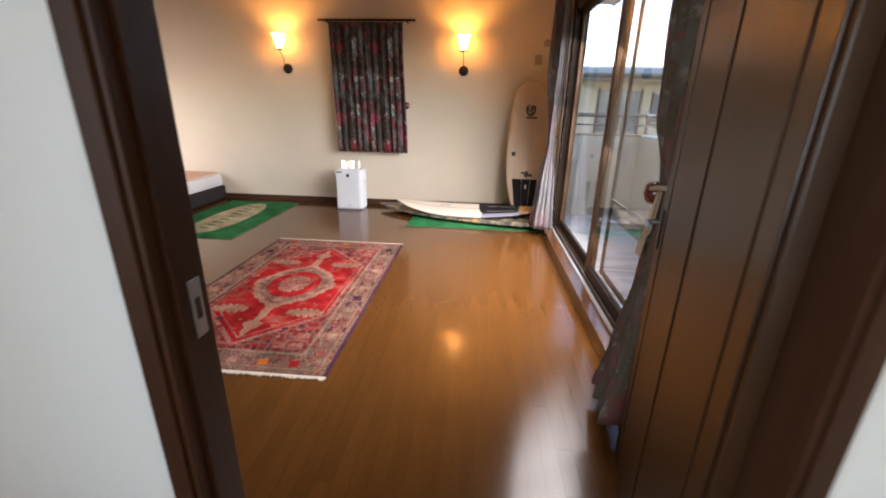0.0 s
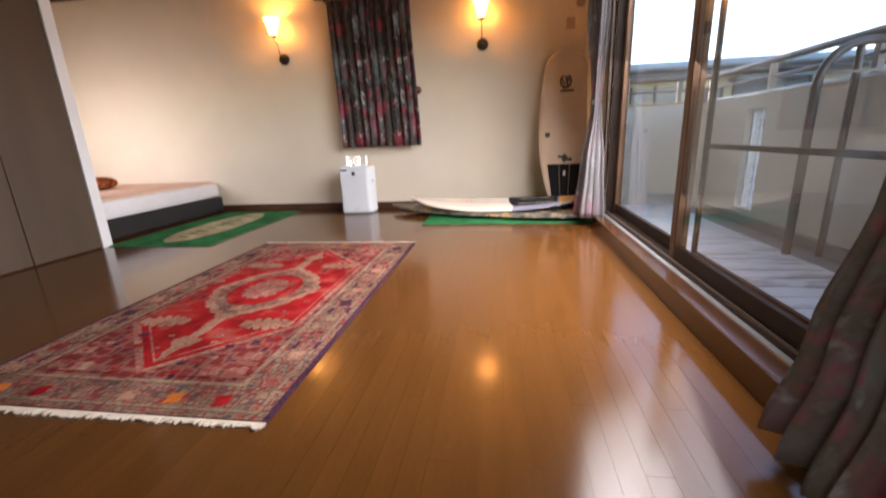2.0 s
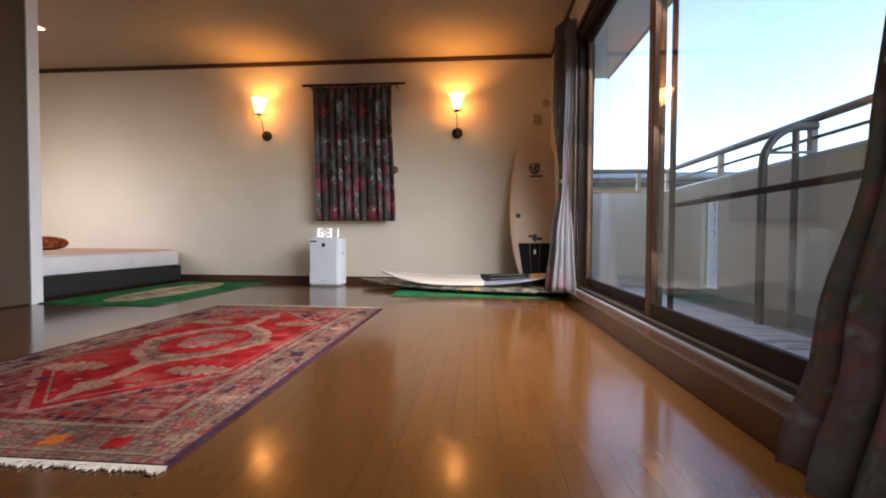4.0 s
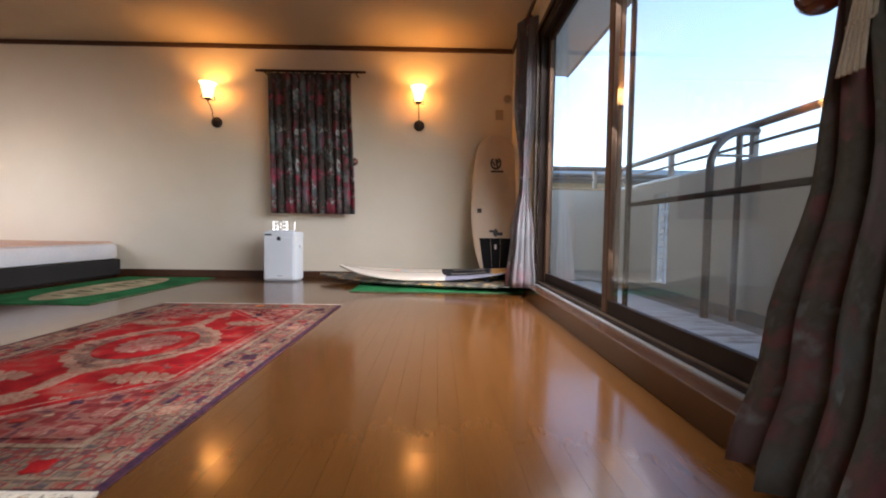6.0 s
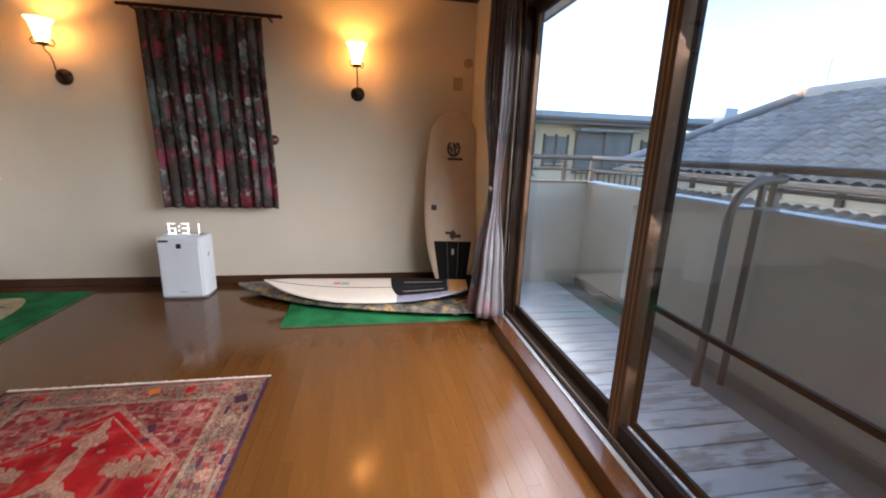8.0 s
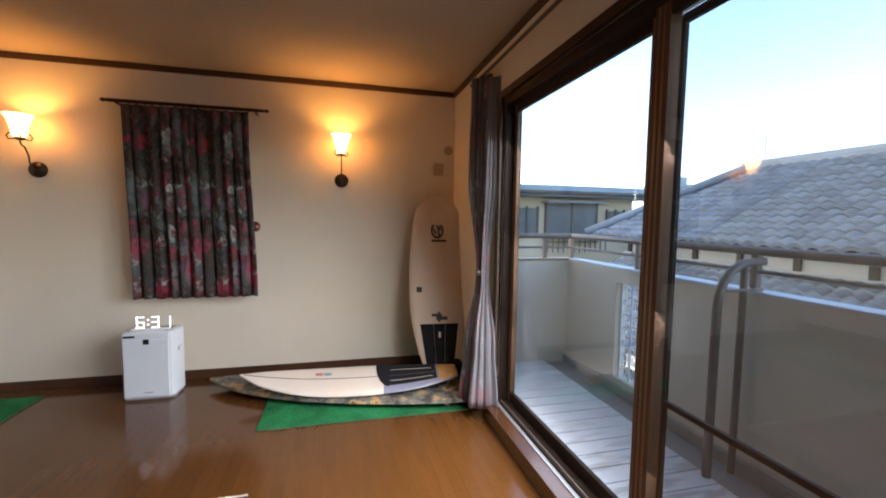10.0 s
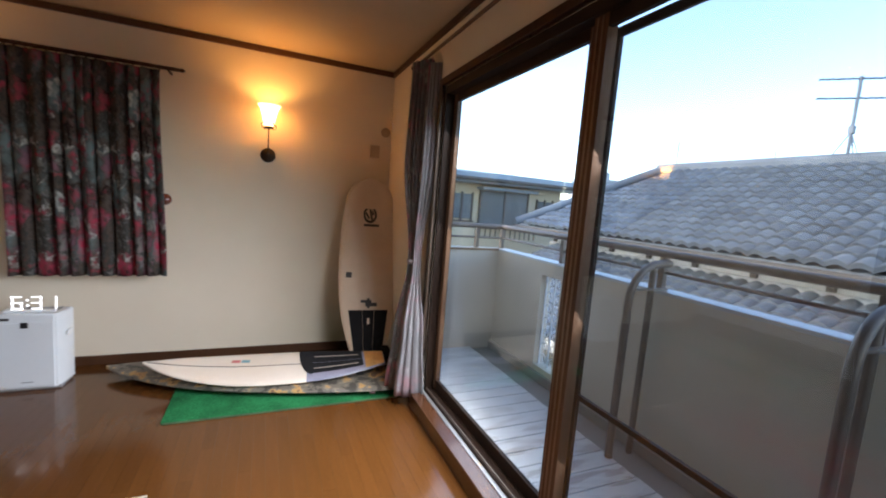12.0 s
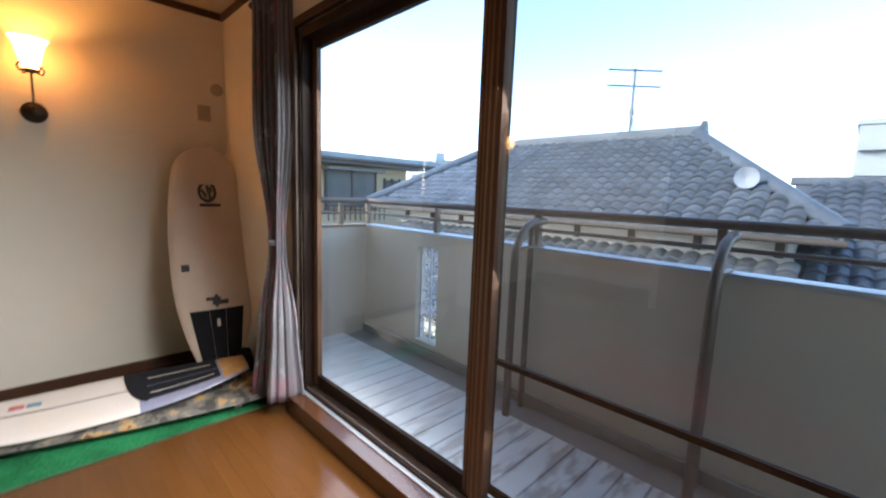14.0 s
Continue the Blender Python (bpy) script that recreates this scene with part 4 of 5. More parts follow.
structure("trim_closet_end", box(B(), CLX - 0.15, CLX + 0.012, CLY - 0.06, CLY + 0.04, 0.0, TOP - 0.01, 0.003), WHITEPAINT, "white painted trim at the closet end", "trim")

# ---- small fixtures of the room ----
plate = thing("wall_plate", "cream square blank plate on the far wall", "wall plate", (0.63, FAR, 2.16))
part("plate", box(B(), -0.05, 0.05, -0.008, 0, -0.065, 0.065, 0.003), CEIL, plate)
vent = thing("duct_cap", "cream round duct cap on the far wall", "duct cap", (0.735, FAR, 2.37))
part("cap", lathe(B(), [(0.05, 0), (0.05, -0.006), (0.04, -0.012), (0.002, -0.014)], (0, 0, 0), 24, "Y"), CEIL, vent, smooth=True)
down = thing("downlight", "small lit recessed ceiling downlight above the bed", "ceiling light", (-5.17, 5.2, TOP))
part("trim_ring", lathe(B(), [(0.062, 0), (0.062, -0.006), (0.048, -0.008), (0.048, 0)], (0, 0, 0), 28, "Z", False), WHITEPAINT, down, smooth=True)
part("lens", lathe(B(), [(0.048, -0.003), (0.002, -0.004)], (0, 0, 0), 28, "Z", False), glow("downlight_glow", (1.0, 0.62, 0.3), 1.0), down)

win3 = thing("window_3", "brown framed alcove window with clear glass", "window", kind="structure")
bm = B()
for a, b, c, d in ((-6.5, -6.46, 0.8, 2.0), (-5.04, -5.0, 0.8, 2.0), (-6.46, -5.04, 0.8, 0.84), (-6.46, -5.04, 1.96, 2.0), (-5.77, -5.73, 0.84, 1.96)):
    box(bm, a, b, CLY - 0.09, CLY - 0.05, c, d)
part("window_frame", bm, SASH, win3)
for a, b in ((-6.46, -5.77), (-5.73, -5.04)):
    part("pane", box(B(), a, b, CLY - 0.073, CLY - 0.067, 0.84, 1.96), GLASS, win3).visible_shadow = False

# daylight that enters through the openings
SKYC = (0.90, 0.94, 1.0)
for zz, power in ((0.72, 2.2), (1.42, 4.5), (2.12, 4.7)):
    sky_panel("window_daylight", power, (SIDE - 0.10, (WY0 + WY1) / 2 + 0.1, zz), (SIDE - 2.2, (WY0 + WY1) / 2 + 0.5, zz - 2.2), WY1 - WY0 - 0.3, 0.7, SKYC, 128)
sky_panel("alcove_daylight", 2.0, (-5.75, CLY - 0.1, 1.3), (-5.75, CLY + 2, 0.2), 1.4, 1.1, (0.88, 0.9, 1.0))
sky_panel("hall_daylight", 2.6, (-1.58, -1.5, 1.5), (0, -1.2, 1.4), 1.1, 1.1, (0.66, 0.84, 1.0))

# ---- balcony ----
CONC = surface("balcony_render", (0.68, 0.595, 0.49), (0.60, 0.52, 0.425), 0.85, big=1.6, fine=90, bump=0.35, dist=0.003)
COPE = surface("pale_coping", (0.62, 0.64, 0.66), (0.5, 0.52, 0.54), 0.4, metal=0.3, big=3, fine=60, bump=0.05)
GUTTER = surface("grey_mortar", (0.36, 0.35, 0.32), (0.27, 0.265, 0.24), 0.55, big=5, fine=50, bump=0.3, dist=0.004)
RAILB = surface("balcony_rail_paint", (0.22, 0.17, 0.14), (0.15, 0.115, 0.095), 0.4, metal=0.4, big=4, fine=80, bump=0.05)
WROUGHT = surface("white_wrought_iron", (0.75, 0.76, 0.78), (0.62, 0.63, 0.65), 0.5, big=8, fine=90, bump=0.1)
EXT = surface("outer_render", (0.45, 0.42, 0.37), rough=0.9, big=1.5, fine=70, bump=0.3)


def deck_paint(name):
    m, nt, b = nodes_of(name)
    vec = tex_coord(nt, (1, 1, 1), "Object")
    oi = nt.nodes.new("ShaderNodeObjectInfo")
    geo = nt.nodes.new("ShaderNodeNewGeometry")
    worn = ramp_of(nt, [(0.50, (0, 0, 0)), (0.56, (1, 1, 1))])
    mp = nt.nodes.new("ShaderNodeMapping")
    mp.inputs["Scale"].default_value = (0.7, 3.2, 1)
    nt.links.new(geo.outputs["Position"], mp.inputs[0])
    nt.links.new(noise_of(nt, mp.outputs[0], 2.6, 8, 0.72), worn.inputs[0])
    streak = noise_of(nt, tex_coord(nt, (3, 40, 3)), 3, 4)
    wood = ramp_of(nt, [(0.3, (0.38, 0.365, 0.33)), (0.7, (0.52, 0.50, 0.46))])
    nt.links.new(streak, wood.inputs[0])
    paint = ramp_of(nt, [(0.3, (0.80, 0.82, 0.82)), (0.7, (0.88, 0.89, 0.88))])
    nt.links.new(noise_of(nt, vec, 9, 6), paint.inputs[0])
    sep = nt.nodes.new("ShaderNodeSeparateXYZ")
    nt.links.new(geo.outputs["Position"], sep.inputs[0])
    far = ramp_of(nt, [(0.55, (1, 1, 1)), (0.8, (0, 0, 0))])
    nt.links.new(math_of(nt, "DIVIDE", sep.outputs[1], 6.0), far.inputs[0])
    f = math_of(nt, "MULTIPLY", worn.outputs[0], math_of(nt, "ADD", math_of(nt, "MULTIPLY", far.outputs[0], 0.6), 0.25))
    nt.links.new(mix_of(nt, f, paint.outputs[0], wood.outputs[0]), b.inputs["Base Color"])
    b.inputs["Roughness"].default_value = 0.5
    bump_of(nt, b, streak, 0.2, 0.002)
    return m


DECK = deck_paint("flaking_white_deck_paint")
X0, XP, YE = SIDE + 0.16, 2.10, 6.0
balcony_floor = structure("balcony_floor", box(B(), X0, XP + 0.12, -1.2, YE + 0.12, -0.25, 0.0), GUTTER, "grey mortar balcony floor with white painted boards", "floor")
bm = box(B(), 0, 0.83, 0, 0.141, 0, 0.028, 0.004)
first = finish("board", bm, DECK)
first.parent = balcony_floor
first.location = (X0 + 0.03, 0.6, 0.002)
for i in range(1, 36):
    ob = new("board", first.data)
    ob.parent = balcony_floor
    ob.location = (X0 + 0.03 + 0.004 * math.sin(i * 2.1), 0.6 + 0.15 * i, 0.002 + 0.0015 * math.sin(i * 5.3))

par = thing("balcony_parapet", "grey rendered balcony parapet with pale coping", "parapet", kind="structure")
SL0, SL1, SLB, SLT = 4.86, 5.15, 0.14, 1.05
part("wall", strips_wall(B(), "y", -1.2, YE + 0.12, [(SL0, SL1, SLB, SLT)], XP, XP + 0.12, -0.3, 1.17), CONC, par)
part("wall", box(B(), X0, XP, YE, YE + 0.12, -0.3, 1.17), CONC, par)
part("kerb", box(B(), XP - 0.035, XP, -1.2, YE, 0, 0.09, 0.006), GUTTER, par, "dark mortar strip along the parapet foot")
part("coping", box(B(), XP - 0.012, XP + 0.135, -1.2, YE - 0.012, 1.17, 1.195, 0.004), COPE, par)
# end coping is coloured amber for the warm reflection on it
part("coping", box(B(), X0, XP + 0.135, YE - 0.012, YE + 0.135, 1.17, 1.195, 0.004), WARM_COPE, par)
grille = thing("iron_grille", "white wrought iron scroll grille in the parapet slot", "grille", (XP + 0.06, (SL0 + SL1) / 2, 0), kind="structure")
hw = (SL1 - SL0) / 2
for yy in (-hw + 0.01, 0.0, hw - 0.01):
    part("bar", box(B(), -0.008, 0.008, yy - 0.008, yy + 0.008, SLB, SLT), WROUGHT, grille)
for k in range(7):
    zc = SLB + 0.07 + k * 0.128
    for s in (-1, 1):
        pts = [(0, s * (0.066 + 0.05 * (1 - a / 9) * math.cos(a)), zc + 0.055 * (1 - a / 9) * math.sin(a)) for a in [i * 0.5 for i in range(15)]]
        part("scroll", tube(B(), pts, 0.006, 6), WROUGHT, grille)

railing = thing("balcony_railing", "brown painted steel balcony railing with curved braces", "railing", kind="structure")
RX = XP + 0.06
part("top_rail", rod(B(), (RX, -1.2, 1.445), (RX, YE + 0.06, 1.445), 0.028, 14), RAILB, railing, smooth=True)
part("top_rail", rod(B(), (X0, YE + 0.06, 1.445), (RX, YE + 0.06, 1.445), 0.028, 14), RAILB, railing, smooth=True)
part("mid_rail", rod(B(), (RX, -1.2, 1.315), (RX, YE + 0.06, 1.315), 0.013, 10), RAILB, railing, smooth=True)
part("mid_rail", rod(B(), (X0, YE + 0.06, 1.315), (RX, YE + 0.06, 1.315), 0.013, 10), RAILB, railing, smooth=True)
for yy in (YE + 0.06, 4.95, 3.88, 2.74, 1.6, 0.46, -0.7):
    part("post", box(B(), RX - 0.022, RX + 0.022, yy - 0.022, yy + 0.022, 1.195, 1.42, 0.003), RAILB, railing)
part("post", box(B(), 1.80, 1.844, YE + 0.038, YE + 0.082, 1.195, 1.42, 0.003), RAILB, railing)
for yy in (3.82, 2.68, 1.54, 0.4):
    pts = [(1.80, yy, 0.0), (1.80, yy, 0.6), (1.80, yy, 1.12)] + [(1.80 + 0.24 * (1 - math.cos(a)), yy, 1.12 + 0.26 * math.sin(a)) for a in [i * math.pi / 16 for i in range(1, 9)]] + [(RX - 0.02, yy, 1.385)]
    br = part("brace", tube(B(), pts, 0.027, 10), RAILB, railing, "curved tubular brace", True)
    part("leg", rod(B(), (2.03, yy + 0.03, 0.0), (2.03, yy + 0.03, 1.36), 0.022, 10), RAILB, br, "", True)
    part("tie", box(B(), 1.80, RX - 0.02, yy - 0.012, yy + 0.012, 1.2, 1.216), RAILB, br)
    part("flange", box(B(), 1.755, 1.845, yy - 0.045, yy + 0.045, 0.0, 0.012), RAILB, br)

eave = thing("eave", "pale boarded eave of the house above the balcony", "eave", kind="structure")
part("soffit", box(B(), X0, 1.80, -2, 7.3, 3.05, 3.09), WHITEPAINT, eave)
part("fascia", box(B(), 1.80, 1.83, -2, 7.3, 3.03, 3.22), EXT, eave)
structure("wall_outer", box(B(), SIDE + 0.16, SIDE + 0.17, 5.0, 6.44, 0.0, 3.05), EXT, "rendered outer house wall", "wall")

# ---- neighbourhood ----
TILE = surface("blue_grey_roof_tile", (0.155, 0.182, 0.208), (0.075, 0.09, 0.106), 0.42, spec=0.3, big=0.8, fine=14, bump=0.1, per_object=0.45, rough_var=0.2)
PLASTER = surface("white_plaster", (0.72, 0.70, 0.66), (0.62, 0.60, 0.56), 0.9, big=1, fine=30, bump=0.2)
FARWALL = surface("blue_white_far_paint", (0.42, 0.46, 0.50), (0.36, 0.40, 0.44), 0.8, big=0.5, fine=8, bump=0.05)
CREAMW = surface("cream_siding", (0.70, 0.60, 0.42), (0.62, 0.52, 0.36), 0.85, big=0.6, fine=12, bump=0.2)
DARKROOF = surface("slate_sheet_roof", (0.30, 0.36, 0.40), (0.21, 0.255, 0.29), 0.5, big=0.7, fine=10, bump=0.1)
FARGLASS = surface("curtained_window_glass", (0.20, 0.225, 0.23), (0.11, 0.125, 0.13), 0.15, big=1, fine=5, bump=0)
POSTW = surface("weathered_post", (0.10, 0.085, 0.07), rough=0.8, big=3, fine=20)
GROUND = surface("street_ground", (0.12, 0.12, 0.11), (0.07, 0.08, 0.06), 0.95, big=0.05, fine=1.5, bump=0.2)
# distance haze is mixed into the blue of the hills
HILL = surface("hazy_wooded_hills", (0.10, 0.14, 0.18), (0.07, 0.10, 0.13), 0.95, big=0.01, fine=0.2, bump=0)
structure("ground", box(B(), -900, 900, -900, 900, -3.2, -2.95), GROUND, "street level ground far below the balcony", "ground")


def tile_mesh(w=0.287, l=0.36):
    """One wavy roof tile: x across, y up the slope."""
    bm = B()
    n = 7
    prof = [(k / n * w, 0.058 * math.sin(k / n * math.pi * 1.15 - 0.35) + 0.02) for k in range(n + 1)]
    lo = [bm.verts.new((x, 0, z + 0.062)) for x, z in prof]
    hi = [bm.verts.new((x, l, z)) for x, z in prof]
    lip = [bm.verts.new((x, 0, z - 0.03)) for x, z in prof]
    for k in range(n):
        f = bm.faces.new((lo[k], lo[k + 1], hi[k + 1], hi[k]))
        f.smooth = True
        bm.faces.new((lip[k], lip[k + 1], lo[k + 1], lo[k]))
    me = bpy.data.meshes.new("tile")
    bm.to_mesh(me)
    bm.free()
    me.materials.append(TILE)
    return me


TILE_ME = tile_mesh()
TV = [v.co.copy() for v in TILE_ME.vertices]
TF = [tuple(p.vertices) for p in TILE_ME.polygons]


def tiled_slope(parent, x_low, z_low, x_high, z_high, y_of, keep=0, step=0.30, wide=0.28):
    """Tiles on a slope that falls towards -x. y_of: share of the slope -> (y from, y to). The first `keep` are parts."""
    run = math.hypot(x_high - x_low, z_high - z_low)
    up = Vector((x_high - x_low, 0, z_high - z_low)).normalized()
    across = Vector((0, -1, 0))
    nrm = across.cross(up)
    if nrm.z < 0:
        nrm.negate()
    rot = Matrix((across, up, nrm)).transposed().to_4x4()
    if rot.determinant() < 0:
        across = Vector((0, 1, 0))
        rot = Matrix((across, up, nrm)).transposed().to_4x4()
    made, verts, faces = 0, [], []
    rows = int(run / step)
    spots = []
    for r in range(rows):
        y0, y1 = y_of(r / rows)
        k0, k1 = math.ceil(y0 / wide), int(y1 / wide)
        for k in range(k0, k1):
            p = Vector((x_low, 0, z_low)) + up * (r * step) + Vector((0, k * wide, 0)) + nrm * (0.04 + 0.004 * math.sin(k * 3.7 + r * 5.1))
            spots.append((k, r, p))
    spots.sort(key=lambda s: s[0])
    for k, r, p in spots:
        if made < keep:
            ob = new("tile", TILE_ME)
            ob.parent = parent
            ob.matrix_basis = Matrix.Translation(p) @ rot
            made += 1
        else:
            b0 = len(verts)
            m = Matrix.Translation(p) @ rot
            verts += [m @ v for v in TV]
            faces += [tuple(i + b0 for i in f) for f in TF]
    if faces:
        me = bpy.data.meshes.new("tiles")
        me.from_pydata(verts, [], faces)
        me.polygons.foreach_set("use_smooth", [True] * len(me.polygons))
        me.set_sharp_from_angle(angle=radians(50))
        me.materials.append(TILE)
        ob = new("tiles", me)
        ob.parent = parent
        tagged(ob, kind="stuff")


def quad(bm, *pts):
    bm.faces.new([bm.verts.new(p) for p in pts])
    return bm


house = thing("tiled_house", "neighbouring house with a blue-grey tiled hip roof", "house")
part("wall", box(B(), 8.3, 15, 3.0, 12.7, -2.95, 1.25), PLASTER, house)
bm = B()
RZ, EZ, EX, RXX = 3.2, 1.13, 7.55, 11.55
A, Bq, C, D = (EX, 2.35, EZ), (EX, 14.0, EZ), (RXX, 11.8, RZ), (RXX, 5.4, RZ)
E2, F2 = (15.6, 2.35, EZ), (15.6, 14.0, EZ)
quad(bm, A, D, C, Bq), quad(bm, E2, F2, C, D)
bm.faces.new([bm.verts.new(p) for p in (A, E2, D)]), bm.faces.new([bm.verts.new(p) for p in (Bq, C, F2)])
quad(bm, *[(p[0], p[1], EZ - 0.12) for p in (A, Bq, F2, E2)])
for p, q in ((A, Bq), (Bq, F2), (F2, E2), (E2, A)):
    quad(bm, p, q, (q[0], q[1], EZ - 0.12), (p[0], p[1], EZ - 0.12))
roof = part("roof", bm, TILE, house, "blue-grey tiled hip roof")
tiled_slope(roof, EX - 0.05, EZ, RXX, RZ, lambda s: (2.62 + s * 3.0, 13.75 - s * 2.15), 300)
part("ridge", box(B(), RXX - 0.14, RXX + 0.14, 5.3, 11.9, RZ - 0.02, RZ + 0.2, 0.04), TILE, roof)
part("ridge_cap", rod(B(), (RXX, 5.25, RZ + 0.2), (RXX, 11.95, RZ + 0.2), 0.08, 12), TILE, roof, smooth=True)
bm = slab(B(), [(-0.32, 0), (0.32, 0), (0.12, 0.25), (0, 0.36), (-0.12, 0.25)], -0.06, 0.06)
part("ridge_end", moved(bm, Matrix.Translation((RXX, 5.22, RZ + 0.02)) @ Matrix.Rotation(radians(90), 4, "X")), TILE, roof)
for a, b in ((A, D), (Bq, C)):
    part("hip_cap", rod(B(), Vector(a) + Vector((0, 0, 0.08)), Vector(b) + Vector((0, 0, 0.08)), 0.15, 10), TILE, roof, smooth=True)
for i in range(9):
    yy = 3.1 + i * 1.2
    part("post", box(B(), 8.22, 8.3, yy - 0.06, yy + 0.06, 0.4, 1.02), POSTW, house)
part("eave_gutter", rod(B(), (EX - 0.08, 2.3, EZ - 0.08), (EX - 0.08, 14.0, EZ - 0.08), 0.05, 10), POSTW, house, smooth=True)
low = part("lower_roof", quad(B(), (4.9, 2.9, -0.9), (8.3, 2.9, 0.58), (8.3, 12.9, 0.58), (4.9, 12.9, -0.9)), TILE, house)
tiled_slope(low, 4.85, -0.9, 8.25, 0.58, lambda s: (2.9, 12.9))
part("flashing", rod(B(), (8.24, 2.9, 0.63), (8.24, 12.9, 0.63), 0.07, 10), PLASTER, house, "pale mortar ridge of the lower roof", True)

second = thing("tiled_house", "lower neighbouring house under a wide tiled roof", "house")
part("wall", box(B(), 7.5, 17, -11, 2.0, -2.95, -0.2), PLASTER, second)
bm = quad(B(), (6.3, -12, -0.95), (6.3, 2.95, -0.95), (12.6, 3.4, 2.1), (12.6, -12, 2.1))
quad(bm, (18, -12, -0.6), (12.6, -12, 2.1), (12.6, 3.4, 2.1), (18, 3.4, -0.6))
r2 = part("roof", bm, TILE, second, "blue-grey tiled roof")
tiled_slope(r2, 6.25, -0.95, 12.6, 2.1, lambda s: (-9.0, 3.1 + 0.45 * s))
part("ridge", box(B(), 12.45, 12.75, -12, 3.5, 2.05, 2.25, 0.04), TILE, r2)

ALU = surface("antenna_aluminium", (0.20, 0.23, 0.26), rough=0.5, metal=0.2, big=5, fine=50, bump=0)
aerial = thing("roof_antenna", "aluminium television antenna on the tiled ridge", "antenna", (RXX, 7.05, RZ + 0.2))
part("mast", rod(B(), (0, 0, 0), (0, 0, 1.75), 0.035), ALU, aerial)
for a in range(3):
    part("stay", rod(B(), (0, 0, 0.55), (0.3 * math.cos(a * 2.1), 0.3 * math.sin(a * 2.1), -0.05), 0.012, 6), ALU, aerial)
part("amplifier", box(B(), -0.06, 0.06, -0.05, 0.05, 0.5, 0.68, 0.01), ALU, aerial)
for zz in (1.28, 1.70):
    boom = part("boom", rod(B(), (-0.52, 0.52, zz), (0.52, -0.52, zz), 0.02, 8), ALU, aerial)
    for i in range(9):
        f = -1 + i / 4
        part("element", rod(B(), (f * 0.5 - 0.08, -f * 0.5 - 0.08, zz), (f * 0.5 + 0.08, -f * 0.5 + 0.08, zz), 0.011, 5), ALU, boom)
for yy, hh in ((11.3, 0.75), (8.5, 0.25)):
    st = thing("lightning_rod", "thin grey rod on the tiled ridge", "roof rod", (RXX, yy, RZ + 0.2))
    part("rod", rod(B(), (0, 0, 0), (0, 0, hh), 0.015, 6), ALU, st)
dish = thing("satellite_dish", "white satellite dish on a pole by the hip", "satellite dish", (8.54, 3.72, 1.46))
part("pole", rod(B(), (0.05, 0, 0), (0.05, 0, 0.55), 0.025, 8), ALU, dish)
part("reflector", moved(lathe(B(), [(0.002, 0.06), (0.09, 0.048), (0.15, 0.02), (0.19, -0.014), (0.185, -0.024), (0.14, 0.006), (0.002, 0.045)], (0, 0, 0), 28, "X", False), Matrix.Translation((-0.02, 0, 0.56)) @ Matrix.Rotation(radians(12), 4, "Z")), FARWALL, dish, smooth=True)

cream = thing("cream_house", "cream two-storey house with a flat slate roof", "house")
part("wall", box(B(), 1.2, 9.3, 14.0, 20, -2.95, 2.35), CREAMW, cream)
part("roof", box(B(), 0.6, 10.0, 13.1, 20.8, 2.35, 2.66, 0.03), DARKROOF, cream)
bm = B()
quad(bm, (0.6, 13.1, 2.66), (10.0, 13.1, 2.66), (8.0, 17, 3.05), (3.0, 17, 3.05))
quad(bm, (10.0, 13.1, 2.66), (10.0, 20.8, 2.66), (8.0, 17, 3.05), (8.0, 17, 3.05))
part("roof_top", bm, DARKROOF, cream)
part("gutter", rod(B(), (0.6, 13.05, 2.45), (10.0, 13.05, 2.45), 0.06, 8), POSTW, cream)
for x0, x1, z0, z1 in ((6.05, 7.85, 1.0, 2.15), (8.3, 8.9, 1.35, 1.95), (3.4, 4.6, 0.9, 2.1), (1.7, 2.6, 1.0, 2.1), (5.0, 5.7, 1.2, 2.0)):
    w = part("window", box(B(), x0, x1, 13.93, 14.0, z0, z1), FARGLASS, cream)
    for a, b in ((x0 - 0.06, x0), (x1, x1 + 0.06), ((x0 + x1) / 2 - 0.03, (x0 + x1) / 2 + 0.03)):
        part("window_frame", box(B(), a, b, 13.9, 13.96, z0 - 0.06, z1 + 0.06), POSTW, w)
    part("sill", box(B(), x0 - 0.1, x1 + 0.1, 13.86, 13.96, z0 - 0.1, z0 - 0.06), POSTW, w)
part("window_hood", box(B(), 5.9, 8.0, 13.5, 14.0, 2.18, 2.26), DARKROOF, cream)
for i in range(12):
    part("balcony_bar", box(B(), 5.9 + i * 0.19, 5.93 + i * 0.19, 13.55, 13.58, 0.6, 1.05), POSTW, cream)
part("balcony_rail", box(B(), 5.85, 8.05, 13.54, 13.59, 1.05, 1.1), POSTW, cream)
K = 1.17
cream.matrix_world = Matrix.Translation((-0.4 * (1 - K), 1.86 * (1 - K), 1.63 * (1 - K))) @ Matrix.Scale(K, 4)


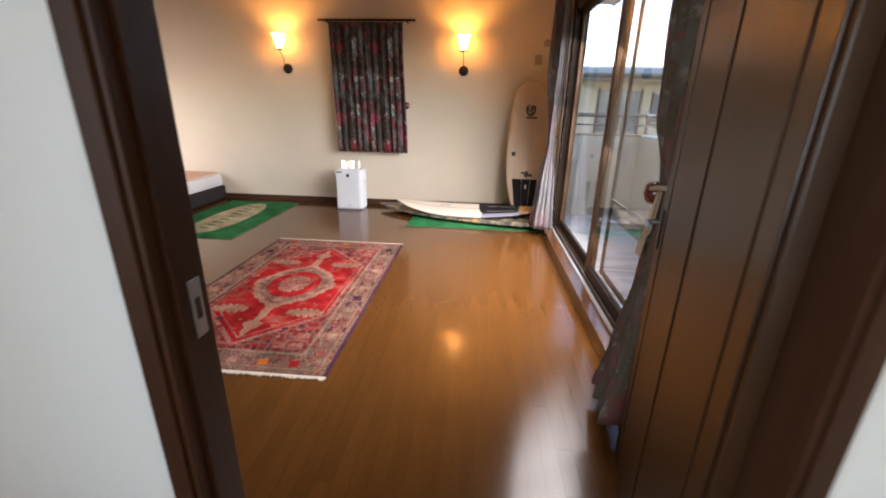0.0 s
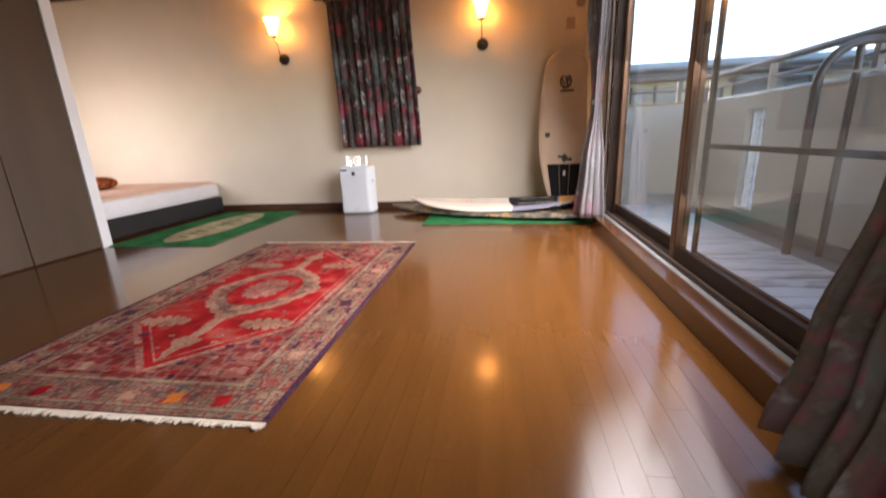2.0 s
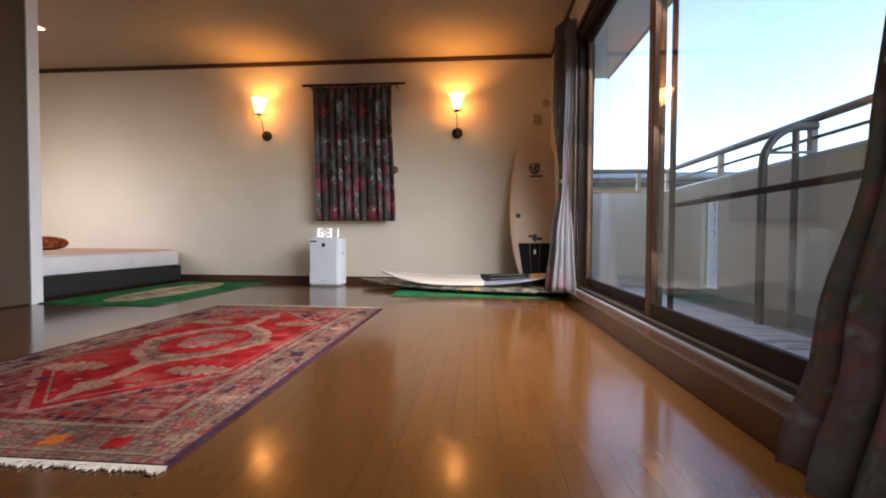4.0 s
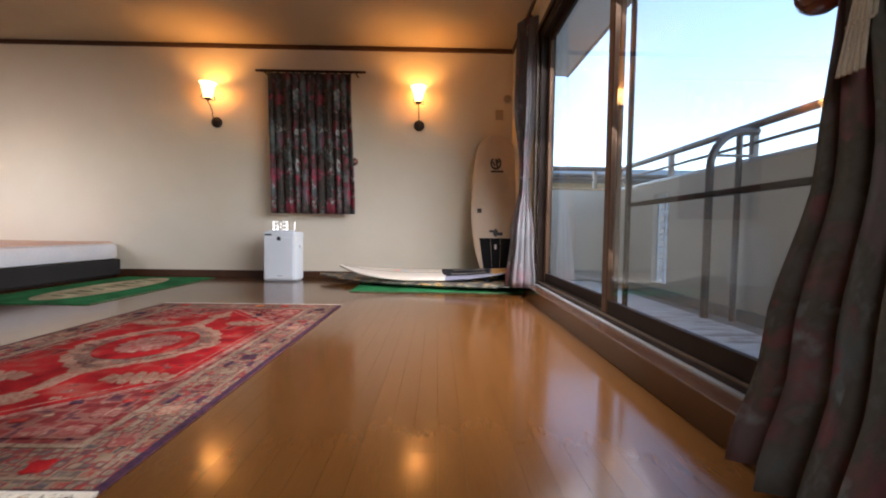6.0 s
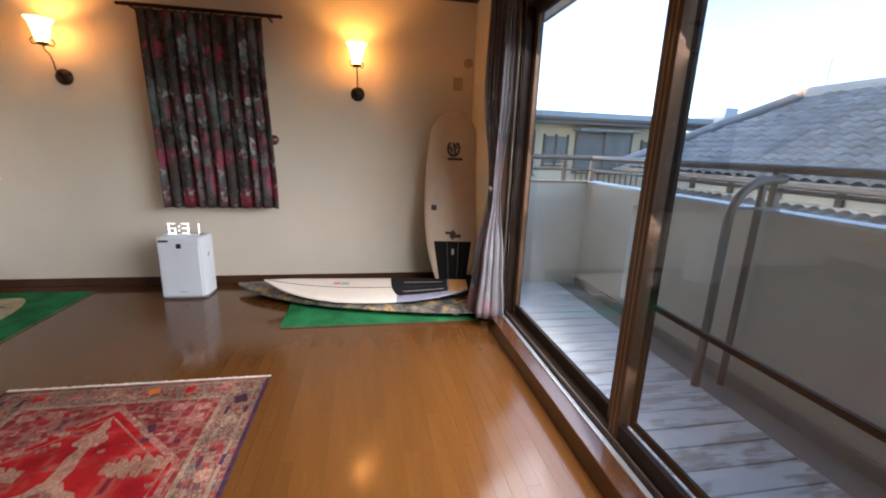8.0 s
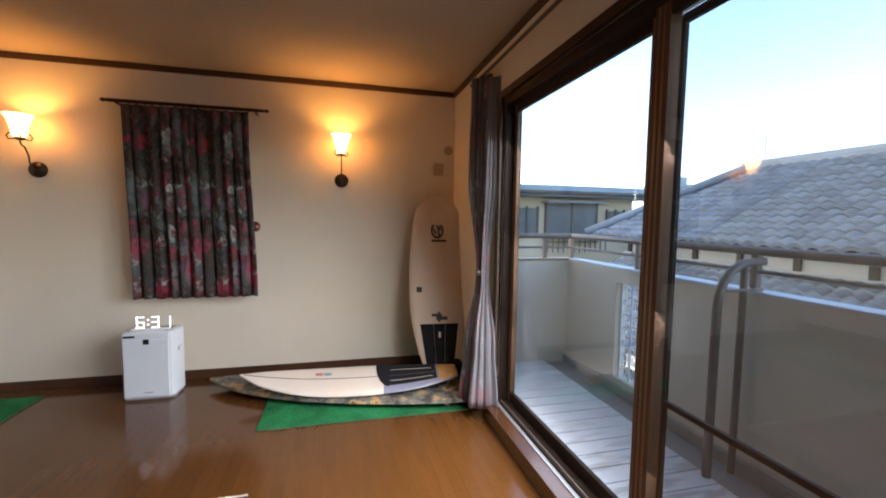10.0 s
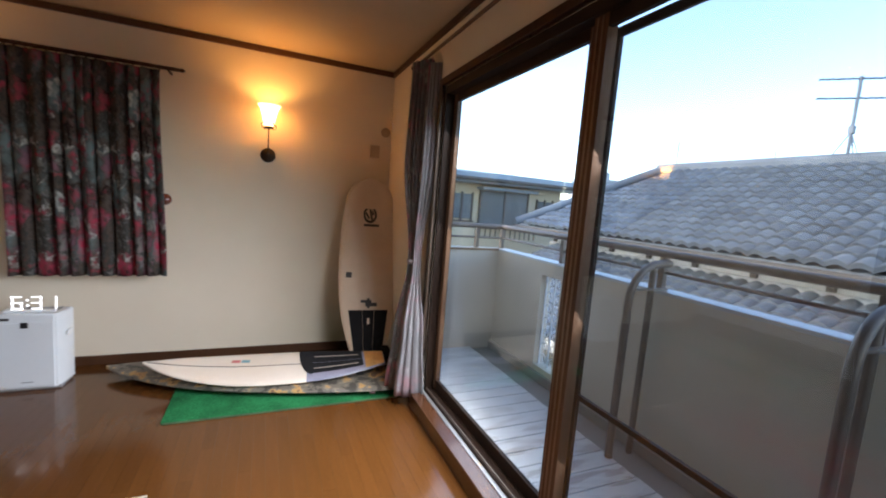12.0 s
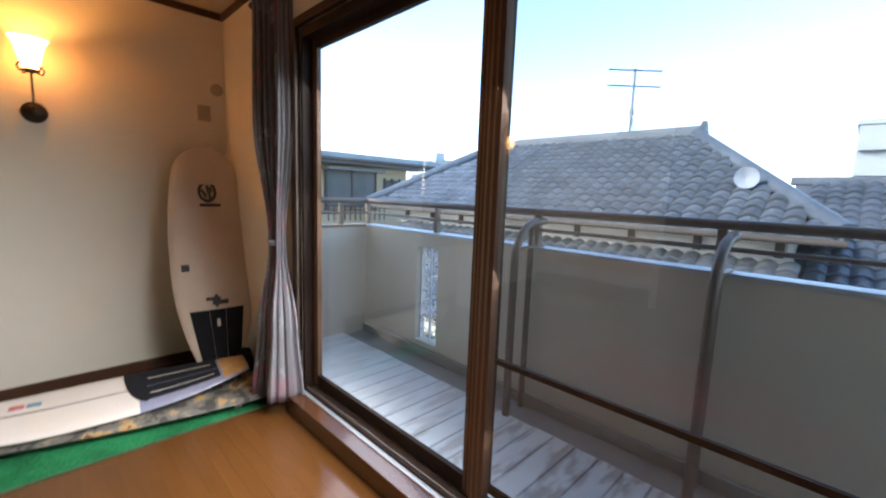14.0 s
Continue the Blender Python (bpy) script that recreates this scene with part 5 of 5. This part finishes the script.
def block(x0, x1, y0, y1, h, floors, label):
    b = thing("apartment_block", label, "building")
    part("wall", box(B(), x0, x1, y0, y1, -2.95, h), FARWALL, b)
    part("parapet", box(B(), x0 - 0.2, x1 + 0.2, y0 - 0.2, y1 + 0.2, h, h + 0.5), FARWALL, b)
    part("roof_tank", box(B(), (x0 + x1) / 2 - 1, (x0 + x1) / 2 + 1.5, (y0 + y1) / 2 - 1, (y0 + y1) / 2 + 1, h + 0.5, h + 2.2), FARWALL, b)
    fh = (h + 2.95) / floors
    for f in range(floors):
        z = -2.95 + f * fh
        n = int((y1 - y0) / 2.4)
        for i in range(n):
            yy = y0 + 0.5 + i * 2.4
            part("window", box(B(), x0 - 0.06, x0, yy, yy + 1.5, z + 0.9, z + fh - 0.5), FARGLASS, b)
        part("balcony", box(B(), x0 - 0.9, x0, y0 + 0.2, y1 - 0.2, z - 0.1, z + 0.7), FARWALL, b)
        for i in range(int((x1 - x0) / 2.6)):
            xx = x0 + 0.6 + i * 2.6
            part("window", box(B(), xx, xx + 1.4, y0 - 0.06, y0, z + 0.9, z + fh - 0.5), FARGLASS, b)
    return b


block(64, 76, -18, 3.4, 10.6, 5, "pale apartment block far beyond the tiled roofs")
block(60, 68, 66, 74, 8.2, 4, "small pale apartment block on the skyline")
for x, y, w, h, col in ((13, 26, 6, 1.7, CREAMW), (24, 24, 7, 1.9, PLASTER), (20, 34, 8, 1.6, CREAMW), (32, 16, 8, 1.4, PLASTER)):
    f = thing("far_house", "distant house with a grey-blue pitched roof", "house", (x, y, -2.95))
    part("wall", box(B(), 0, w, 0, 6, 0, h + 2.2), CREAMW if col is CREAMW else PLASTER, f)
    bm = quad(B(), (-0.5, -0.6, h + 2.2), (w + 0.5, -0.6, h + 2.2), (w + 0.5, 3, h + 3.6), (-0.5, 3, h + 3.6))
    quad(bm, (-0.5, 6.6, h + 2.2), (-0.5, 3, h + 3.6), (w + 0.5, 3, h + 3.6), (w + 0.5, 6.6, h + 2.2))
    part("roof", bm, DARKROOF, f)
    part("window", box(B(), w * 0.3, w * 0.6, -0.05, 0, h + 0.4, h + 1.6), FARGLASS, f)

bm = B()
rnd = random.Random(11)
N = 90
vs = []
for i in range(N + 1):
    a = radians(-40 + 170 * i / N)
    r = 420
    hgt = 4 + 14 * noise.noise(Vector((i * 0.09, 3.3, 0))) + 6 * noise.noise(Vector((i * 0.31, 1.3, 0)))
    vs.append((bm.verts.new((math.cos(a) * r, math.sin(a) * r, -3)), bm.verts.new((math.cos(a) * r * 1.1, math.sin(a) * r * 1.1, max(2, hgt + 8)))))
for a, b in zip(vs, vs[1:]):
    bm.faces.new((a[0], b[0], b[1], a[1]))
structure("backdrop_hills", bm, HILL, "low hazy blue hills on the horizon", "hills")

# ---- patterned rug ----
RED = pile("red_field_wool", [(0.22, (0.16, 0.006, 0.009)), (0.42, (0.30, 0.008, 0.011)), (0.6, (0.36, 0.014, 0.014)), (0.74, (0.36, 0.07, 0.05)), (0.85, (0.16, 0.012, 0.02))], 9)
ROSE = pile("faded_rose_wool", [(0.2, (0.20, 0.06, 0.052)), (0.4, (0.34, 0.17, 0.13)), (0.55, (0.26, 0.045, 0.04)), (0.7, (0.38, 0.24, 0.17)), (0.85, (0.13, 0.035, 0.045))], 26)
MAROON = pile("maroon_wool", [(0.25, (0.13, 0.02, 0.02)), (0.5, (0.21, 0.03, 0.028)), (0.6, (0.28, 0.11, 0.08)), (0.8, (0.07, 0.018, 0.032))], 18)
SAND = pile("sand_motif_wool", [(0.2, (0.24, 0.13, 0.09)), (0.42, (0.38, 0.24, 0.16)), (0.58, (0.30, 0.09, 0.065)), (0.72, (0.37, 0.27, 0.18)), (0.85, (0.15, 0.08, 0.065))], 46)
BORDER = pile("border_wool", [(0.2, (0.06, 0.04, 0.04)), (0.36, (0.30, 0.20, 0.13)), (0.48, (0.09, 0.06, 0.06)), (0.56, (0.28, 0.035, 0.03)), (0.64, (0.27, 0.19, 0.12)), (0.76, (0.08, 0.06, 0.07)), (0.88, (0.32, 0.20, 0.06))], 30)
CREAMY = pile("cream_line_wool", [(0.25, (0.20, 0.12, 0.08)), (0.5, (0.30, 0.21, 0.14)), (0.8, (0.15, 0.06, 0.045))], 40)
NAVY = pile("navy_edge_wool", [(0.3, (0.035, 0.018, 0.035)), (0.7, (0.08, 0.03, 0.05))], 40)
ORANGE = pile("orange_motif_wool", [(0.3, (0.5, 0.12, 0.02)), (0.7, (0.58, 0.17, 0.03))], 40)
FRINGE = surface("cream_fringe", (0.66, 0.58, 0.47), (0.5, 0.43, 0.34), 0.9, big=20, fine=160, bump=0.4)
rug = thing("rug", "worn red patterned wool rug with a medallion and cream fringe", "rug", (-1.69, 3.055, 0))
RW, RL = 0.735, 1.24


def ring_plate(name, x, y, wdt, z, mat_, parent):
    for a, b, c, d in ((-x, x, -y, -y + wdt), (-x, x, y - wdt, y), (-x, -x + wdt, -y + wdt, y - wdt), (x - wdt, x, -y + wdt, y - wdt)):
        part(name, slab(B(), [(a, c), (b, c), (b, d), (a, d)], z - 0.002, z), mat_, parent)


def shape(name, pts, z, mat_, parent=None):
    return part(name, slab(B(), pts, z - 0.0022, z), mat_, parent or rug)


bm = slab(B(), [(-RW, -RL), (RW, -RL), (RW, RL), (-RW, RL)], 0.0, 0.007)
part("backing", bm, NAVY, rug)
ring_plate("border", RW - 0.022, RL - 0.012, 0.20, 0.009, BORDER, rug)
ring_plate("guard_stripe", RW - 0.055, RL - 0.045, 0.014, 0.0104, CREAMY, rug)
ring_plate("guard_stripe", RW - 0.205, RL - 0.195, 0.022, 0.0104, CREAMY, rug)
FX, FY = RW - 0.2235, RL - 0.2135
shape("field", [(-FX, -FY), (FX, -FY), (FX, FY), (-FX, FY)], 0.009, MAROON)
hexa = [(0, -FY + 0.03), (FX - 0.03, -0.52), (FX - 0.03, 0.52), (0, FY - 0.03), (-FX + 0.03, 0.52), (-FX + 0.03, -0.52)]
shape("field_outline", hexa, 0.0103, ROSE)
shape("red_field", [(x * 0.945, y * 0.955) for x, y in hexa], 0.0116, RED)


def zig(pts, k=0.02, n=5):
    out = []
    for (a, b), (c, d) in zip(pts, pts[1:] + pts[:1]):
        for i in range(n):
            f = i / n
            s = k if i % 2 else -k * 0.3
            nx, ny = d - b, a - c
            l = math.hypot(nx, ny) or 1
            out.append((a + (c - a) * f + nx / l * s, b + (d - b) * f + ny / l * s))
    return out


med = [(0, -0.46), (0.24, -0.26), (0.36, 0), (0.24, 0.26), (0, 0.46), (-0.24, 0.26), (-0.36, 0), (-0.24, -0.26)]
shape("medallion", zig(med, 0.015, 6), 0.0129, SAND)
shape("medallion_band", zig([(x * 0.86, y * 0.86) for x, y in med], 0.012, 6), 0.0142, BORDER)
shape("medallion_field", [(0.22 * math.cos(a), 0.27 * math.sin(a)) for a in [i * math.tau / 24 for i in range(24)]], 0.0155, RED)
shape("medallion_heart", zig([(0.13 * math.cos(a), 0.17 * math.sin(a)) for a in [i * math.tau / 8 for i in range(8)]], 0.02, 4), 0.0168, ROSE)
for s in (-1, 1):
    shape("pendant", zig([(-0.035, s * 0.44), (0.035, s * 0.44), (0.025, s * 0.66), (0.075, s * 0.70), (0.03, s * 0.78), (0, s * 0.90), (-0.03, s * 0.78), (-0.075, s * 0.70), (-0.025, s * 0.66)][::s], 0.01, 3), 0.0142, SAND)
    for q in (-1, 1):
        cx, cy = q * 0.30, s * 0.50
        leaf = []
        for side in (1, -1):
            for i in range(6):
                f = (i / 5 if side > 0 else 1 - i / 5) * 2 - 1
                w = 0.075 * (1 - 0.45 * f * f)
                leaf += [(cx + 0.125 * f - 0.012 * side, cy + side * 0.026), (cx + 0.125 * f - 0.014 * side, cy + side * w), (cx + 0.125 * f + 0.014 * side, cy + side * (w - 0.008))]
        shape("leaf_motif", leaf, 0.0135, SAND)
        tri = [(q * FX * 0.97, s * FY * 0.97), (q * FX * 0.97, s * 0.66), (q * 0.12, s * FY * 0.97)]
        shape("corner_spandrel", tri if q * s > 0 else tri[::-1], 0.0114, MAROON)
        for dx, dy in ((0.08, 0.08), (0.2, 0.07), (0.08, 0.2)):
            x, y = q * (FX - dx), s * (FY - dy)
            shape("corner_motif", zig([(x - 0.04, y - 0.03), (x + 0.04, y - 0.03), (x + 0.04, y + 0.03), (x - 0.04, y + 0.03)], 0.008, 3), 0.0127, ROSE)
rnd = random.Random(31)
for i in range(170):
    x, y = rnd.uniform(-FX * 0.92, FX * 0.92), rnd.uniform(-FY * 0.95, FY * 0.95)
    inside = abs(x) / (FX * 0.95) * 0.55 + abs(y) / FY * 0.98 < 0.93
    if (x / 0.40) ** 2 + (y / 0.50) ** 2 < 1.0 or (abs(x) < 0.09 and abs(y) < 0.92):
        continue
    if any(abs(x - q * 0.30) < 0.17 and abs(y - r * 0.50) < 0.1 for q in (-1, 1) for r in (-1, 1)):
        continue
    k0 = rnd.uniform(0.010, 0.022)
    shape("small_motif", zig([(x - k0, y - k0 * 0.7), (x + k0, y - k0 * 0.7), (x + k0, y + k0 * 0.7), (x - k0, y + k0 * 0.7)], k0 * 0.35, 3), 0.0131 if inside else 0.0127, (rnd.choice((ROSE, SAND, MAROON)) if inside else rnd.choice((ROSE, NAVY, RED, SAND))))
shape("field_line", [(x * 0.90, y * 0.91) for x, y in hexa], 0.0119, ROSE)
shape("field_line", [(x * 0.885, y * 0.897) for x, y in hexa], 0.0122, RED)
for x, y in ((0.0, -0.32), (0.0, 0.32), (0.22, 0.17), (-0.22, 0.17), (0.22, -0.17), (-0.22, -0.17), (0.30, 0.0), (-0.30, 0.0)):
    shape("band_motif", zig([(x - 0.03, y - 0.025), (x + 0.03, y - 0.025), (x + 0.03, y + 0.025), (x - 0.03, y + 0.025)], 0.008, 3), 0.0156, SAND)
BX, BY = RW - 0.115, RL - 0.105
k = 0
for s in (-1, 1):
    for i in range(6):
        x = -0.5 + i * 0.2
        shape("border_motif", zig([(x - 0.026, s * BY - 0.03), (x + 0.026, s * BY - 0.03), (x + 0.026, s * BY + 0.03), (x - 0.026, s * BY + 0.03)], 0.008, 3), 0.0112, (ORANGE, RED, ROSE, SAND)[k % 4])
        k += 1
    for i in range(11):
        y = -1.0 + i * 0.2
        shape("border_motif", zig([(s * BX - 0.03, y - 0.035), (s * BX + 0.03, y - 0.035), (s * BX + 0.03, y + 0.035), (s * BX - 0.03, y + 0.035)], 0.01, 3), 0.0112, (SAND, MAROON, CREAMY, NAVY, SAND, ROSE)[k % 6])
        for q in (-0.055, 0.045):
            shape("border_key", [(s * BX + q, y + 0.06), (s * BX + q + 0.018, y + 0.06), (s * BX + q + 0.018, y + 0.13), (s * BX + q, y + 0.13)], 0.0111, (NAVY, CREAMY)[k % 2])
        k += 1
rnd = random.Random(7)
for s in (-1, 1):
    bm = B()
    n = 150
    for i in range(n):
        x = -RW + 2 * RW * (i + 0.5) / n
        ln, sk = rnd.uniform(0.012, 0.03) * (1 if s < 0 else 0.6), rnd.uniform(-0.006, 0.006)
        p = [(x - 0.005, s * RL), (x + 0.005, s * RL), (x + 0.003 + sk, s * (RL + ln)), (x - 0.003 + sk, s * (RL + ln))]
        slab(bm, p if s > 0 else p[::-1], 0.002, 0.007 + rnd.uniform(0, 0.003))
    box(bm, -RW, RW, s * RL - 0.006, s * RL + 0.006, 0.001, 0.0085)
    tagged(part("fringe", bm, FRINGE, rug, "frayed cream fringe"), kind="stuff")

# ---- floor strips ----
PW_, PL_ = 0.0757, 1.18
rnd = random.Random(21)
variants = []
for v in range(3):
    me = bpy.data.meshes.new("plank")
    bm = box(B(), 0.0004, PW_ - 0.0004, 0.0004, PL_ - 0.0004, -0.012, 0.0)
    bm.to_mesh(me)
    bm.free()
    me.materials.append(PLANK)
    variants.append(me)
PV = [v.co.copy() for v in variants[0].vertices]
PF = [tuple(p.vertices) for p in variants[0].polygons]
verts, faces, made = [], [], 0
col = 0
x = SIDE - 0.042 - PW_
while x > LEFT - 0.1:
    y = -2.7 - (0.0, 0.59, 0.30, 0.88)[col % 4]
    while y < FAR:
        if -2.2 < x and 0.3 < y < 5.5 and made < 300:
            ob = new("plank", variants[col % 3])
            ob.parent = floor
            ob.location = (x, y, 0)
            made += 1
        else:
            b0 = len(verts)
            verts += [(v.x + x, min(v.y + y, FAR - 0.001), v.z) for v in PV]
            faces += [tuple(i + b0 for i in f) for f in PF]
        y += PL_
    x -= PW_
    col += 1
me = bpy.data.meshes.new("planks")
me.from_pydata(verts, [], faces)
me.materials.append(PLANK)
ob = new("planks", me)
ob.parent = floor
tagged(ob, kind="stuff")
